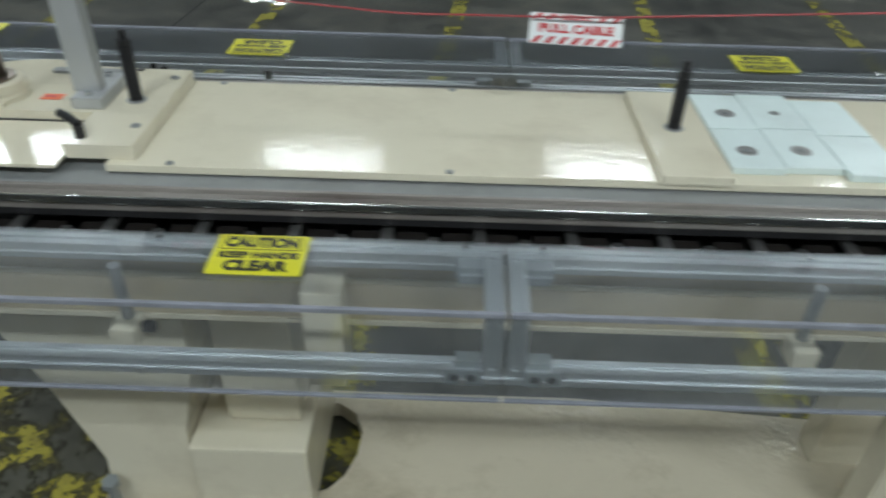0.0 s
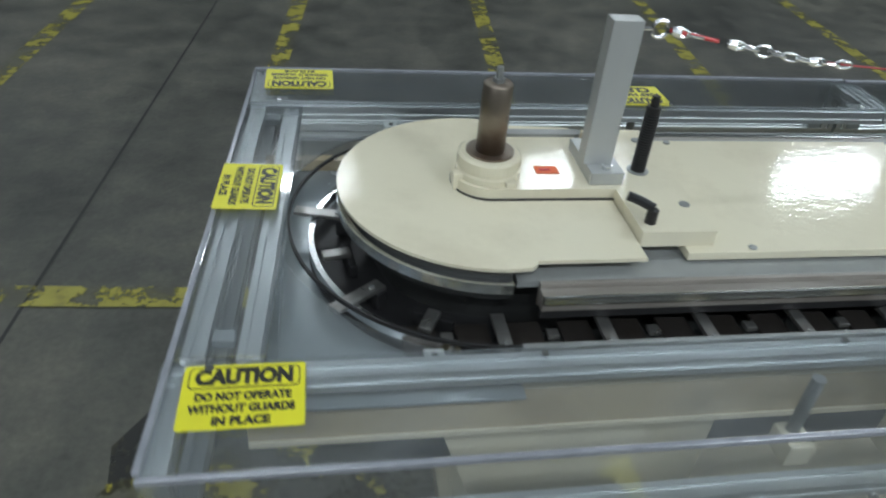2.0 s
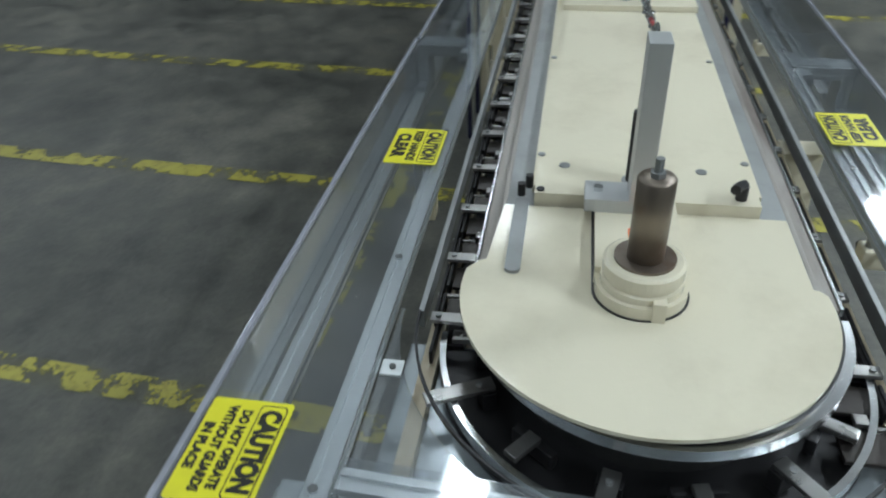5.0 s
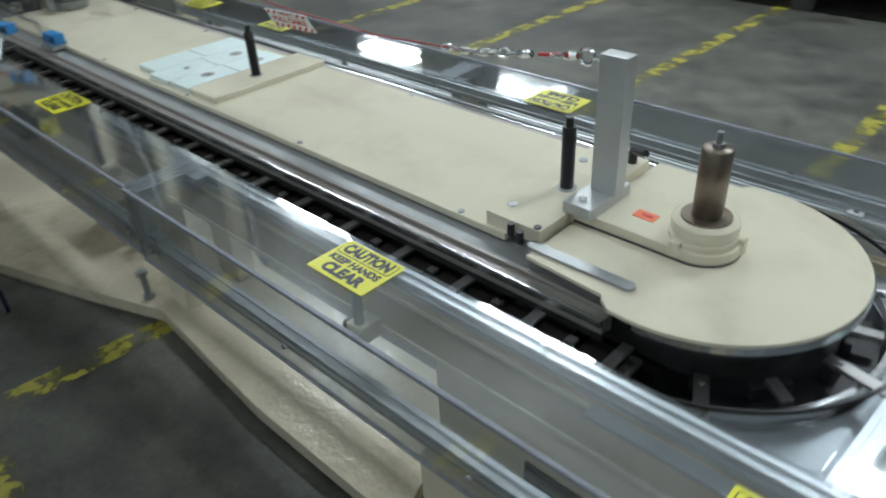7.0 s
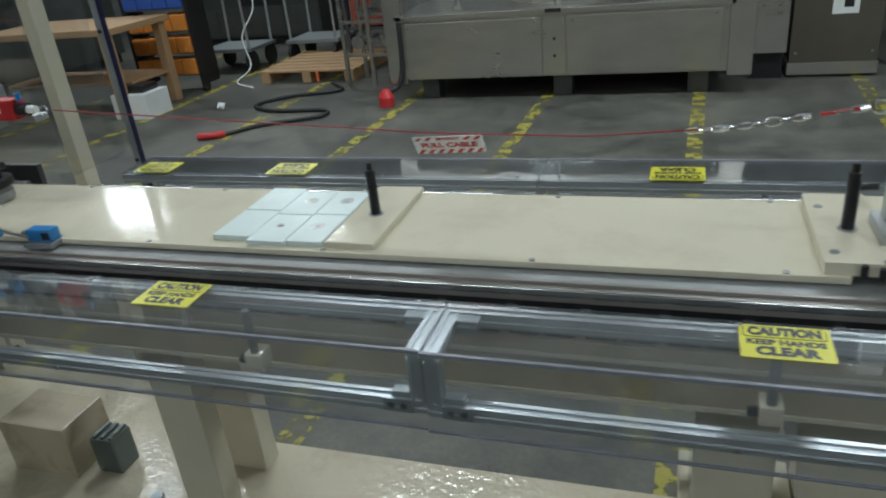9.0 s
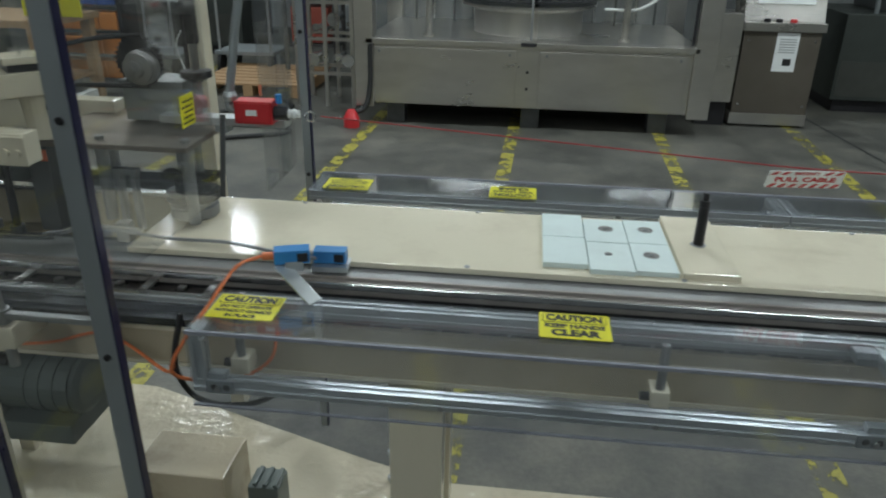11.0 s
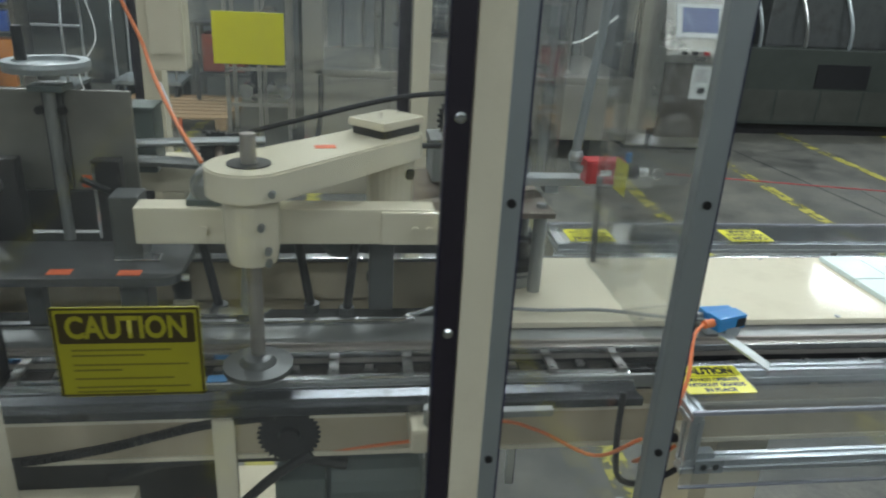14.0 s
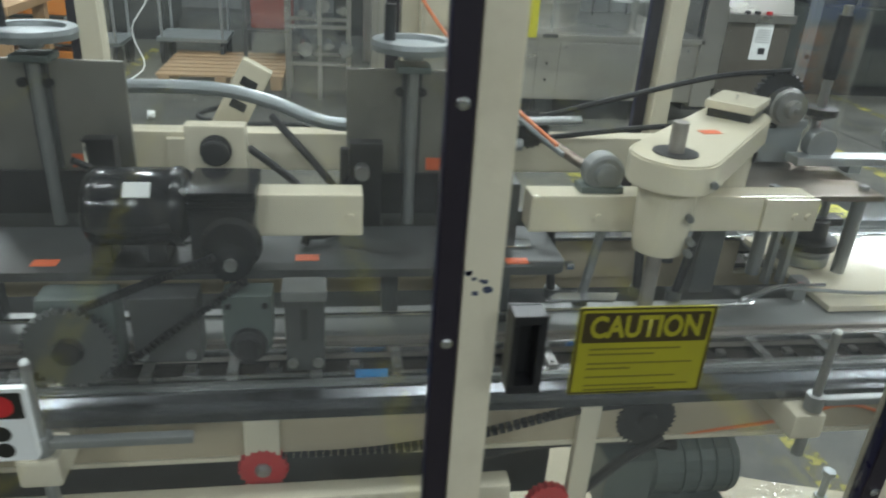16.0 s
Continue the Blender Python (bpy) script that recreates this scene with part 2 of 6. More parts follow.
ORANGE_BIN = material("orange_bin", (0.62, 0.22, 0.04), 0.5, 0, 0.1)
BLUE_BIN = material("blue_bin", (0.03, 0.09, 0.35), 0.5, 0, 0.1)
# CREAM darkened and browned for the shade behind the guards, plus oil stains.
CREAM_SIDE = material("shaded_stained_cream_enamel", (0.50, 0.43, 0.31), 0.22, 0, 0.12, 4, 0.08, 60, 0.1, dark=(0.16, 0.11, 0.06), stain=0.6, stain_scale=5)
GLOSS_BLACK = material("gloss_black_enamel", (0.016, 0.016, 0.018), 0.16, 0, 0.2, 20, 0.03, 60, 0.08)
OILY_STEEL = material("oiled_dark_steel", (0.11, 0.115, 0.125), 0.2, 0.8, 0.25, 10, 0.06, 25, 0.14, dark=(0.05, 0.045, 0.04), stain=0.5, stain_scale=7)
MACHINE_DARK = material("dark_green_machine_enamel", (0.045, 0.052, 0.046), 0.45, 0.1, 0.3, 5, 0.04, 40, 0.12)
MACHINE_PANEL = material("dark_panel_enamel", (0.065, 0.068, 0.06), 0.4, 0.2, 0.3, 5, 0.04, 40, 0.12)
BROWN_STAINLESS = material("brown_cabinet_enamel", (0.115, 0.10, 0.08), 0.42, 0.3, 0.15, 6, 0.05, 90, 0.1)
CABLE_RED = material("red_cable_sheath", (0.34, 0.03, 0.035), 0.45, 0, 0.15)
BROWNED = material("brown_stained_rail_steel", (0.33, 0.305, 0.28), 0.45, 0.4, 0.2, 10, 0.03, 90, 0.12, dark=(0.09, 0.05, 0.035), stain=0.6, stain_scale=6, stretch=(0.3, 2, 2))
TRAY = material("polished_tray_steel", (0.42, 0.46, 0.49), 0.24, 0.45, 0.12, 8, 0.05, 12, 0.1, dark=(0.2, 0.21, 0.22), stain=0.4, stain_scale=4)
FEEDER = material("dull_feeder_plate_steel", (0.25, 0.243, 0.215), 0.38, 0.5, 0.14, 9, 0.02, 90, 0.1, dark=(0.10, 0.09, 0.075), stain=0.5, stain_scale=5)
# Header and print of the large caution plate, brown and olive instead of black.
SIGN_BROWN = material("brown_sign_header", (0.05, 0.036, 0.012), 0.45, 0, 0.1)
SIGN_PRINT = material("olive_sign_print", (0.17, 0.15, 0.018), 0.45, 0, 0.1)
DOOR_STRIP = material("purple_black_door_strip", (0.022, 0.017, 0.026), 0.4, 0.1, 0.2, 20, 0.03, 120, 0.1)
BLUE_FILM = material("blue_edge_film", (0.013, 0.013, 0.05), 0.3, 0, 0.3, 30)
BED_GREY = material("dull_bed_plate_steel", (0.33, 0.34, 0.34), 0.45, 0.3, 0.12, 10, 0.02, 90, 0.1, dark=(0.14, 0.13, 0.12), stain=0.4, stain_scale=6)
POST_ALU = material("matt_aluminium_bar", (0.50, 0.51, 0.51), 0.4, 0.45, 0.07, 10, 0.02, 120, 0.1, stretch=(3, 3, 0.4))
LINK_COVER = material("oil_browned_link_cover", (0.045, 0.039, 0.036), 0.32, 0.5, 0.3, 16, 0.04, 90, 0.12, dark=(0.03, 0.022, 0.018), stain=0.6, stain_scale=12)
CARRIER_STEEL = material("oiled_carrier_steel", (0.36, 0.355, 0.345), 0.3, 0.85, 0.2, 14, 0.03, 120, 0.14, dark=(0.09, 0.06, 0.045), stain=0.6, stain_scale=9)
SHEET_EDGE = material("polished_sheet_edge", (0.33, 0.34, 0.385), 0.15, 0.2, 0.3, 30, 0, 60, 0.1)
CHIP = material("chipped_blue_undercoat", (0.05, 0.06, 0.10), 0.6, 0, 0.2, 40)
RUBBER = material("black_rubber", (0.02, 0.02, 0.02), 0.6, 0, 0.2)
CLEAR = clear_plastic("clear_acrylic", (0.95, 0.965, 0.975), 0.03)
CLEAR_TOP = clear_plastic("scuffed_hazed_acrylic", (0.93, 0.945, 0.96), 0.045, 0.05, 0.10, 2.3)
WINDOW = clear_plastic("guard_window", (0.965, 0.97, 0.965), 0.02, 0.04)

# ---------- hall ----------
def concrete():
    m = bpy.data.materials.new("worn_concrete")
    m.use_nodes = True
    n, l = m.node_tree.nodes, m.node_tree.links
    b = n["Principled BSDF"]
    geo = n.new("ShaderNodeNewGeometry")
    big, mid, fine = (n.new("ShaderNodeTexNoise") for _ in range(3))
    for t, s in ((big, 0.9), (mid, 5.0), (fine, 45.0)):
        t.inputs["Scale"].default_value, t.inputs["Detail"].default_value, t.inputs["Roughness"].default_value = s, 9, 0.62
        l.new(geo.outputs["Position"], t.inputs["Vector"])
    r1 = n.new("ShaderNodeValToRGB")
    e = r1.color_ramp.elements
    e[0].position, e[0].color = 0.37, (0.028, 0.028, 0.024, 1)
    e[1].position, e[1].color = 0.66, (0.158, 0.150, 0.122, 1)
    x = r1.color_ramp.elements.new(0.5)
    x.color = (0.081, 0.080, 0.068, 1)
    mix = n.new("ShaderNodeMix")
    mix.inputs["Factor"].default_value = 0.45
    l.new(big.outputs["Fac"], mix.inputs["A"])
    l.new(mid.outputs["Fac"], mix.inputs["B"])
    l.new(mix.outputs["Result"], r1.inputs["Fac"])
    grain = n.new("ShaderNodeMix")
    grain.data_type, grain.blend_type = "RGBA", "MULTIPLY"
    grain.inputs["Factor"].default_value = 0.8
    r2 = n.new("ShaderNodeMapRange")
    r2.inputs["To Min"].default_value, r2.inputs["To Max"].default_value = 0.45, 1.5
    l.new(fine.outputs["Fac"], r2.inputs["Value"])
    l.new(r1.outputs["Color"], grain.inputs["A"])
    l.new(r2.outputs["Result"], grain.inputs["B"])
    l.new(grain.outputs["Result"], b.inputs["Base Color"])
    rr = n.new("ShaderNodeMapRange")
    rr.inputs["To Min"].default_value, rr.inputs["To Max"].default_value = 0.32, 0.75
    l.new(mid.outputs["Fac"], rr.inputs["Value"])
    l.new(rr.outputs["Result"], b.inputs["Roughness"])
    bp = n.new("ShaderNodeBump")
    bp.inputs["Strength"].default_value, bp.inputs["Distance"].default_value = 0.25, 0.01
    l.new(fine.outputs["Fac"], bp.inputs["Height"])
    l.new(bp.outputs["Normal"], b.inputs["Normal"])
    return m


def worn_paint(name, colour, cover):
    """Floor paint that is scraped through in patches."""
    m = material(name, colour, 0.5, 0, 0.2, 14, dark=(0.12, 0.1, 0.04), stain=0.6, stain_scale=18)
    n, l = m.node_tree.nodes, m.node_tree.links
    geo = n.new("ShaderNodeNewGeometry")
    t = n.new("ShaderNodeTexNoise")
    t.inputs["Scale"].default_value, t.inputs["Detail"].default_value, t.inputs["Roughness"].default_value = 7.0, 10, 0.7
    l.new(geo.outputs["Position"], t.inputs["Vector"])
    r = n.new("ShaderNodeMapRange")
    r.inputs["From Min"].default_value, r.inputs["From Max"].default_value = cover, cover + 0.05
    r.inputs["To Min"].default_value, r.inputs["To Max"].default_value = 0.04, 0.92
    l.new(t.outputs["Fac"], r.inputs["Value"])
    l.new(r.outputs["Result"], n["Principled BSDF"].inputs["Alpha"])
    return m


CONCRETE = concrete()
FLOOR_YELLOW = worn_paint("worn_yellow_line_paint", (0.37, 0.33, 0.05), 0.474)
HALL_WALL = material("hall_wall", (0.22, 0.23, 0.23), 0.7, 0, 0.15, 1.2, stain=0.4, stain_scale=0.8)
HALL_CEILING = material("hall_ceiling", (0.48, 0.50, 0.51), 0.8, 0, 0.2, 0.8)

X0, X1, Y0, Y1, ZC = -9.0, 14.0, -11.0, 9.0, 5.2
tagged(part("floor", box(B(), X0, X1, Y0, Y1, -0.3, 0.0), CONCRETE), "worn dark concrete factory floor with stains", "floor", kind="structure")
tagged(part("ceiling", box(B(), X0, X1, Y0, Y1, ZC, ZC + 0.2), HALL_CEILING), "pale grey factory hall ceiling", "ceiling", kind="structure")
for nm, q in (("wall_south", (X0, X1, Y0 - 0.2, Y0)), ("wall_north", (X0, X1, Y1, Y1 + 0.2)), ("wall_west", (X0 - 0.2, X0, Y0, Y1)), ("wall_east", (X1, X1 + 0.2, Y0, Y1))):
    tagged(part(nm, box(B(), *q, 0, ZC), HALL_WALL), "plain grey factory hall wall", "wall", kind="structure")

# fluorescent fittings under the ceiling
proto = None
for lx, ly, watts in LAMPS:
    m = Matrix.Translation((lx, ly, 4.3))
    if proto is None:
        proto = thing("strip_light", lx, ly, 4.3, "white fluorescent strip light hanging under the ceiling", "lamp", "hall strip lights")
        part("housing", box(B(), lx - 0.65, lx + 0.65, ly - 0.05, ly + 0.05, 4.31, 4.37, 0.01), WHITE, proto)
        for s in (-0.10, 0.10):
            part("lamp_tube", cyl(B(), (lx - 0.6, ly + s, 4.285), (lx + 0.6, ly + s, 4.285), 0.018), TUBE, proto)
        for s in (-0.5, 0.5):
            part("rod", cyl(B(), (lx + s, ly, 4.37), (lx + s, ly, ZC), 0.006, seg=8), ALU_DARK, proto)
    else:
        copy_thing(proto, m)
    a = bpy.data.lights.new("strip_lamp", "AREA")
    a.shape, a.size, a.size_y, a.energy, a.color = "RECTANGLE", 1.2, 0.26, watts, (0.89, 1.0, 1.04)
    lamp = new("strip_lamp", a)
    lamp.matrix_basis = Matrix.Translation((lx, ly, 4.25))

# painted lines and the joint in the slab
def strip(bm, pts, w, z):
    for (ax, ay), (bx, by) in zip(pts, pts[1:]):
        d = Vector((bx - ax, by - ay, 0)).normalized()
        s = Vector((-d.y, d.x, 0)) * (w / 2)
        a, b = Vector((ax, ay, z)), Vector((bx, by, z))
        bm.faces.new([bm.verts.new(p) for p in (a - s, b - s, b + s, a + s)])
    return bm


for k in range(-3, 7):
    x0 = -0.53 + 1.25 * k + (0.04 if k == 0 else 0.0)
    bend = [(1.03, -7.5), (1.10, -4.5), (1.135, -3.3), (1.20, 0.0), (1.37, 2.42), (1.53, 4.2), (1.81, 7.2)]
    part_ob = part("floor_line", strip(B(), [(x0 - 1.25 + dx, ly) for dx, ly in bend], 0.10, 0.003), FLOOR_YELLOW)
    tagged(part_ob, "worn yellow painted line on the concrete floor", "floor marking", "yellow floor lines", "structure")
tagged(part("floor_line", strip(B(), [(-2.4, 1.08), (0.35, 0.93), (1.25, 0.89), (2.1, 0.84), (3.6, 0.68), (6.5, 0.53)], 0.10, 0.005), FLOOR_YELLOW), "worn yellow painted cross line on the floor", "floor marking", "yellow floor lines", "structure")
tagged(part("floor_joint", strip(B(), [(-1.45, -4.0), (-1.05, 0.57), (-0.775, 3.65), (-0.5, 7.0)], 0.012, 0.002), RUBBER), "dark joint in the concrete slab", "floor joint", kind="structure")
tagged(part("floor_joint", strip(B(), [(-1.2, -3.0), (-0.85, -6.5)], 0.03, 0.002), RUBBER), "dark joint in the concrete slab", "floor joint", kind="structure")

# peeled paint and old oil beside the conveyor's end
rp = random.Random(11)
PEELED = worn_paint("peeled_yellow_floor_paint", (0.36, 0.31, 0.04), 0.53)
OIL = worn_paint("old_oil_stain", (0.012, 0.012, 0.011), 0.47)
for nm, cx_, cy_, rx_, ry_, z_, mt_, lb_ in (("oil_stain", -0.12, 0.18, 0.62, 0.40, 0.002, OIL, "old black oil stain soaked into the concrete"), ("paint_patch", -0.22, 0.10, 0.50, 0.30, 0.0035, PEELED, "peeled patch of yellow paint on the floor")):
    bm = B()
    bm.faces.new([bm.verts.new((cx_ + rx_ * rp.uniform(0.8, 1.1) * math.cos(a), cy_ + ry_ * rp.uniform(0.8, 1.1) * math.sin(a), z_)) for a in (2 * math.pi * k / 22 for k in range(22))])
    tagged(part(nm, bm, mt_), lb_, "floor stain", kind="structure")

# ---------- conveyor: base and pedestals ----------
YC = 0.022
base = thing("steel_footing", 1.5, YC, 0.0, "cream-painted steel base plate of the machine on the floor", "footing")
out = [(0.16, -0.21), (1.9, -0.2), (2.15, -0.27), (3.0, -0.56), (4.6, -0.6), (4.6, 0.62), (3.0, 0.56), (2.3, 0.33), (1.95, 0.2), (1.3, 0.25), (0.16, 0.25)]
hole = [(0.632, -0.082), (0.672, -0.066), (0.708, -0.025), (0.732, 0.04), (0.736, 0.11), (0.712, 0.17), (0.665, 0.205), (0.60, 0.20), (0.57, 0.10), (0.59, -0.04)]
bm = B()
vo, vi = [bm.verts.new((x, y, 0.06)) for x, y in out], [bm.verts.new((x, y, 0.06)) for x, y in hole]
eo = [bm.edges.new((a, b)) for a, b in zip(vo, vo[1:] + vo[:1])] + [bm.edges.new((a, b)) for a, b in zip(vi, vi[1:] + vi[:1])]
fs = [g for g in bmesh.ops.triangle_fill(bm, use_beauty=True, edges=eo)["geom"] if isinstance(g, bmesh.types.BMFace)]
ex = bmesh.ops.extrude_face_region(bm, geom=fs)
bmesh.ops.translate(bm, verts=[v for v in ex["geom"] if isinstance(v, bmesh.types.BMVert)], vec=(0, 0, -0.05))
bmesh.ops.recalc_face_normals(bm, faces=bm.faces)
part("plate", bm, CREAM_FLOORED, base)
for px, py in ((0.21, -0.147), (0.35, 0.2), (2.05, 0.19), (2.05, -0.19), (3.4, 0.5), (3.4, -0.5)):
    bm = B()
    cyl(bm, (px, py, 0.055), (px, py, 0.16), 0.011, seg=10)
    cyl(bm, (px, py, 0.06), (px, py, 0.078), 0.02, seg=6)
    cyl(bm, (px, py, 0.16), (px, py, 0.175), 0.02, seg=6)
    part("levelling_bolt", bm, ALU_DARK, base, "grey steel levelling bolt")
ped = thing("pedestal", 0.43, YC, 0.06, "cream-painted steel pedestal under the conveyor's round end", "pedestal")
bm = B()
prism(bm, [(0.19, 0.058), (0.398, 0.058), (0.398, 0.31), (0.44, 0.50), (0.46, 0.80), (0.03, 0.80), (0.08, 0.62), (0.15, 0.42), (0.205, 0.22)], -0.145, 0.17, Matrix.Translation((0, YC, 0)) @ Matrix(((1, 0, 0, 0), (0, 0, 1, 0), (0, 1, 0, 0), (0, 0, 0, 1))))
bmesh.ops.recalc_face_normals(bm, faces=bm.faces)
part("web", bm, CREAM, ped)
part("box_section", box(B(), 0.402, 0.654, -0.143, 0.19, 0.061, 0.290, 0.008), CREAM, ped)
part("neck", box(B(), 0.47, 0.63, -0.06, 0.14, 0.292, 0.765, 0.008), CREAM, ped)
part("vent", box(B(), 0.21, 0.345, YC + 0.168, YC + 0.176, 0.40, 0.50), BLACK, ped, "dark louvred opening")
for k in range(3):
    part("louvre", box(B(), 0.215, 0.34, YC + 0.174, YC + 0.184, 0.412 + 0.03 * k, 0.424 + 0.03 * k), STEEL_GREY, ped)
leg = thing("pedestal", 1.94, YC, 0.06, "pair of cream box-section columns under the conveyor", "pedestal")
for ya in (0.06, -0.15):
    bm = B()
    box(bm, 1.87, 2.0, ya, ya + 0.075, 0.058, 0.86, 0.006)
    part("column", bm, CREAM, leg)
part("cross_plate", box(B(), 1.85, 2.02, -0.17, 0.17, 0.80, 0.812), CREAM, leg)

# ---------- conveyor: bed, rails and chain ----------
CX, RD = 0.14, 0.213          # round end: centre and radius of the cover
XE = 4.5                      # the rails run on through the machine head
bed = thing("conveyor", 1.5, YC, 0.8, "carrier-chain conveyor with cream enamel covers and steel rails", "conveyor")
for sgn, nm in ((-1, "side"), (1, "side")):
    ya, yb = sorted((YC + sgn * 0.262, YC + sgn * 0.282))
    bm = box(B(), -0.2, XE, ya, yb, 0.775, 0.885)
    part("side_channel", bm, CREAM_SIDE, bed)
    ya, yb = sorted((YC + sgn * 0.225, YC + sgn * 0.285))
    for z in (0.765, 0.850):
        part("channel_flange", box(B(), -0.2, XE, ya, yb, z, z + 0.009), CREAM, bed)
part("under_pan", box(B(), -0.05, XE, YC - 0.2, YC + 0.2, 0.80, 0.83), DARK_GREY, bed, "dark oily pan under the chain")
part("end_pan", prism(B(), arc(CX, YC, 0.165, 90, 270, 24) + [(0.3, YC - 0.165), (0.3, YC + 0.165)], 0.84, 0.935), RUBBER, bed)
for sgn in (-1, 1):
    f = lambda a, b: sorted((YC + sgn * a, YC + sgn * b))
    part("bed_plate", box(B(), 0.15, XE if sgn > 0 else 2.55, *f(0.10, 0.200), 0.952, 0.962), BED_GREY, bed, "flat grey steel bed plate")
    part("guide_rail", box(B(), 0.18, XE, *f(0.200, 0.207), 0.925, 0.962, 0.0015), BROWNED, bed, "brown-stained steel guide rail")
    part("rail_step", box(B(), 0.18, XE, *f(0.207, 0.225), 0.930, 0.955, 0.002), BROWNED, bed)
    part("rail_edge", box(B(), 0.18, XE, *f(0.225, 0.230), 0.944, 0.957, 0.0015), BRIGHT, bed, "worn bright rail edge")
    part("rail_web", box(B(), 0.18, XE, *f(0.220, 0.224), 0.918, 0.930), BLACK_STEEL, bed)
    part("chain_side", box(B(), 0.14, XE, *f(0.234, 0.260), 0.861, 0.876), BLACK_STEEL, bed)
    part("outer_rail", box(B(), 0.14, XE, *f(0.285, 0.293), 0.905, 0.932, 0.0015), STEEL_GREY, bed)
for nm, ro, ri, z0, z1, mt in (("end_ring", 0.220, 0.206, 0.957, 0.972, BRIGHT), ("end_drum", 0.208, 0.12, 0.940, 0.9785, RUBBER), ("lower_ring", 0.262, 0.254, 0.884, 0.900, BRIGHT), ("outer_hoop", 0.292, 0.2885, 0.928, 0.934, BLACK_STEEL)):
    pts = arc(CX, YC, ro, 90, 270, 40) + list(reversed(arc(CX, YC, ri, 90, 270, 40)))
    bm = B()
    k = 41
    lo, hi = [bm.verts.new((x, y, z0)) for x, y in pts], [bm.verts.new((x, y, z1)) for x, y in pts]
    for i in range(2 * k):
        j = (i + 1) % (2 * k)
        bm.faces.new((lo[i], lo[j], hi[j], hi[i]))
    for i in range(k - 1):
        bm.faces.new((hi[i], hi[i + 1], hi[2 * k - 2 - i], hi[2 * k - 1 - i]))
        bm.faces.new((lo[2 * k - 1 - i], lo[2 * k - 2 - i], lo[i + 1], lo[i]))
    part(nm, bm, mt, bed)
part("side_hanger", box(B(), 0.731, 0.789, -0.335, -0.264, 0.70, 0.885, 0.003), CREAM, bed, "cream hanger plate on the side channel")
# end disc cover with its straight tab, and the long deck
disc = arc(CX, YC + 0.016, RD + 0.006, 82, 277, 48) + [(0.176, -0.172), (0.178, -0.165), (0.331, -0.165), (0.331, 0.222), (0.194, 0.232), (0.190, 0.24)]
bm = prism(B(), disc, 0.9795, 0.985)
part("end_cover", bm, CREAM, bed, "rounded cream enamel end cover")
part("deck", box(B(), 0.40, 2.56, -0.147, 0.187, 0.966, 0.979, 0.002), CREAM, bed, "long cream enamel deck")
slot = thing("slot_bar", 0.25, 0.2, 0.985, "grey steel bar lying in a slot of the cover", "bar")
part("bar", prism(B(), rounded(0.165, 0.345, 0.187, 0.207, 0.009), 0.984, 0.990), STEEL_GREY, slot)
# raised plate with its tongue round the hub
tongue = arc(0.147, 0.04, 0.055, 90, 270, 20) + [(0.333, -0.015), (0.333, -0.13), (0.443, -0.13), (0.443, 0.18), (0.338, 0.18), (0.338, 0.095)]
part("raised_plate", prism(B(), tongue, 0.979, 1.003), CREAM, bed, "raised cream enamel plate")
part("plate_seam", prism(B(), [(0.147 + (x - 0.147) * 1.02, 0.04 + (y - 0.04) * 1.05) for x, y in arc(0.147, 0.04, 0.055, 90, 270, 20)] + [(0.333, -0.018), (0.333, 0.098)], 0.983, 0.9875), BLACK, bed, "dark seam")
for hx, hy in ((0.423, -0.06), (0.423, 0.14)):
    part("plug", cyl(B(), (hx, hy, 1.0), (hx, hy, 1.0045), 0.008), STEEL_GREY, bed)
part("cross_plate", box(B(), 1.268, 1.382, -0.152, 0.170, 0.976, 0.993, 0.004), CREAM, bed, "raised cream enamel cross plate")
for k in range(5):
    for yy in (-0.138, 0.178):
        part("deck_screw", cyl(B(), (0.5 + 0.44 * k, yy, 0.979), (0.5 + 0.44 * k, yy, 0.981), 0.006, seg=10), STEEL_GREY, bed)

hub = thing("drive_hub", 0.147, 0.04, 1.003, "cream two-step collar with a browned steel shaft", "shaft")
bm = B()
turned(bm, (0.147, 0.04, 1.0), (0, 0, 1), [(0, 0.049), (0.012, 0.049), (0.014, 0.046), (0.018, 0.046), (0.019, 0.048), (0.034, 0.048), (0.037, 0.044), (0.037, 0.03)], 40)
part("collar", bm, CREAM, hub)
part("washer", turned(B(), (0.147, 0.04, 1.036), (0, 0, 1), [(0, 0.036), (0.004, 0.036), (0.004, 0.02)], 32), RUST_STEEL, hub, "rusty ring")
part("shaft", turned(B(), (0.147, 0.04, 1.036), (0, 0, 1), [(0, 0.0215), (0.107, 0.0215), (0.11, 0.019)], 32), RUST_STEEL, hub, "browned steel shaft", True)
bm = cyl(B(), (0.147, 0.04, 1.146), (0.147, 0.04, 1.152), 0.009, seg=6)
cyl(bm, (0.147, 0.04, 1.15), (0.147, 0.04, 1.168), 0.005, seg=10)
part("grease_nipple", bm, STEEL_GREY, hub)
for a in (200, 300, 70):
    c = Vector((0.147 + 0.051 * math.cos(radians(a)), 0.04 + 0.051 * math.sin(radians(a)), 0))
    part("clip", box(B(), c.x - 0.008, c.x + 0.008, c.y - 0.008, c.y + 0.008, 0.985, 1.012, 0.002), CREAM, hub)


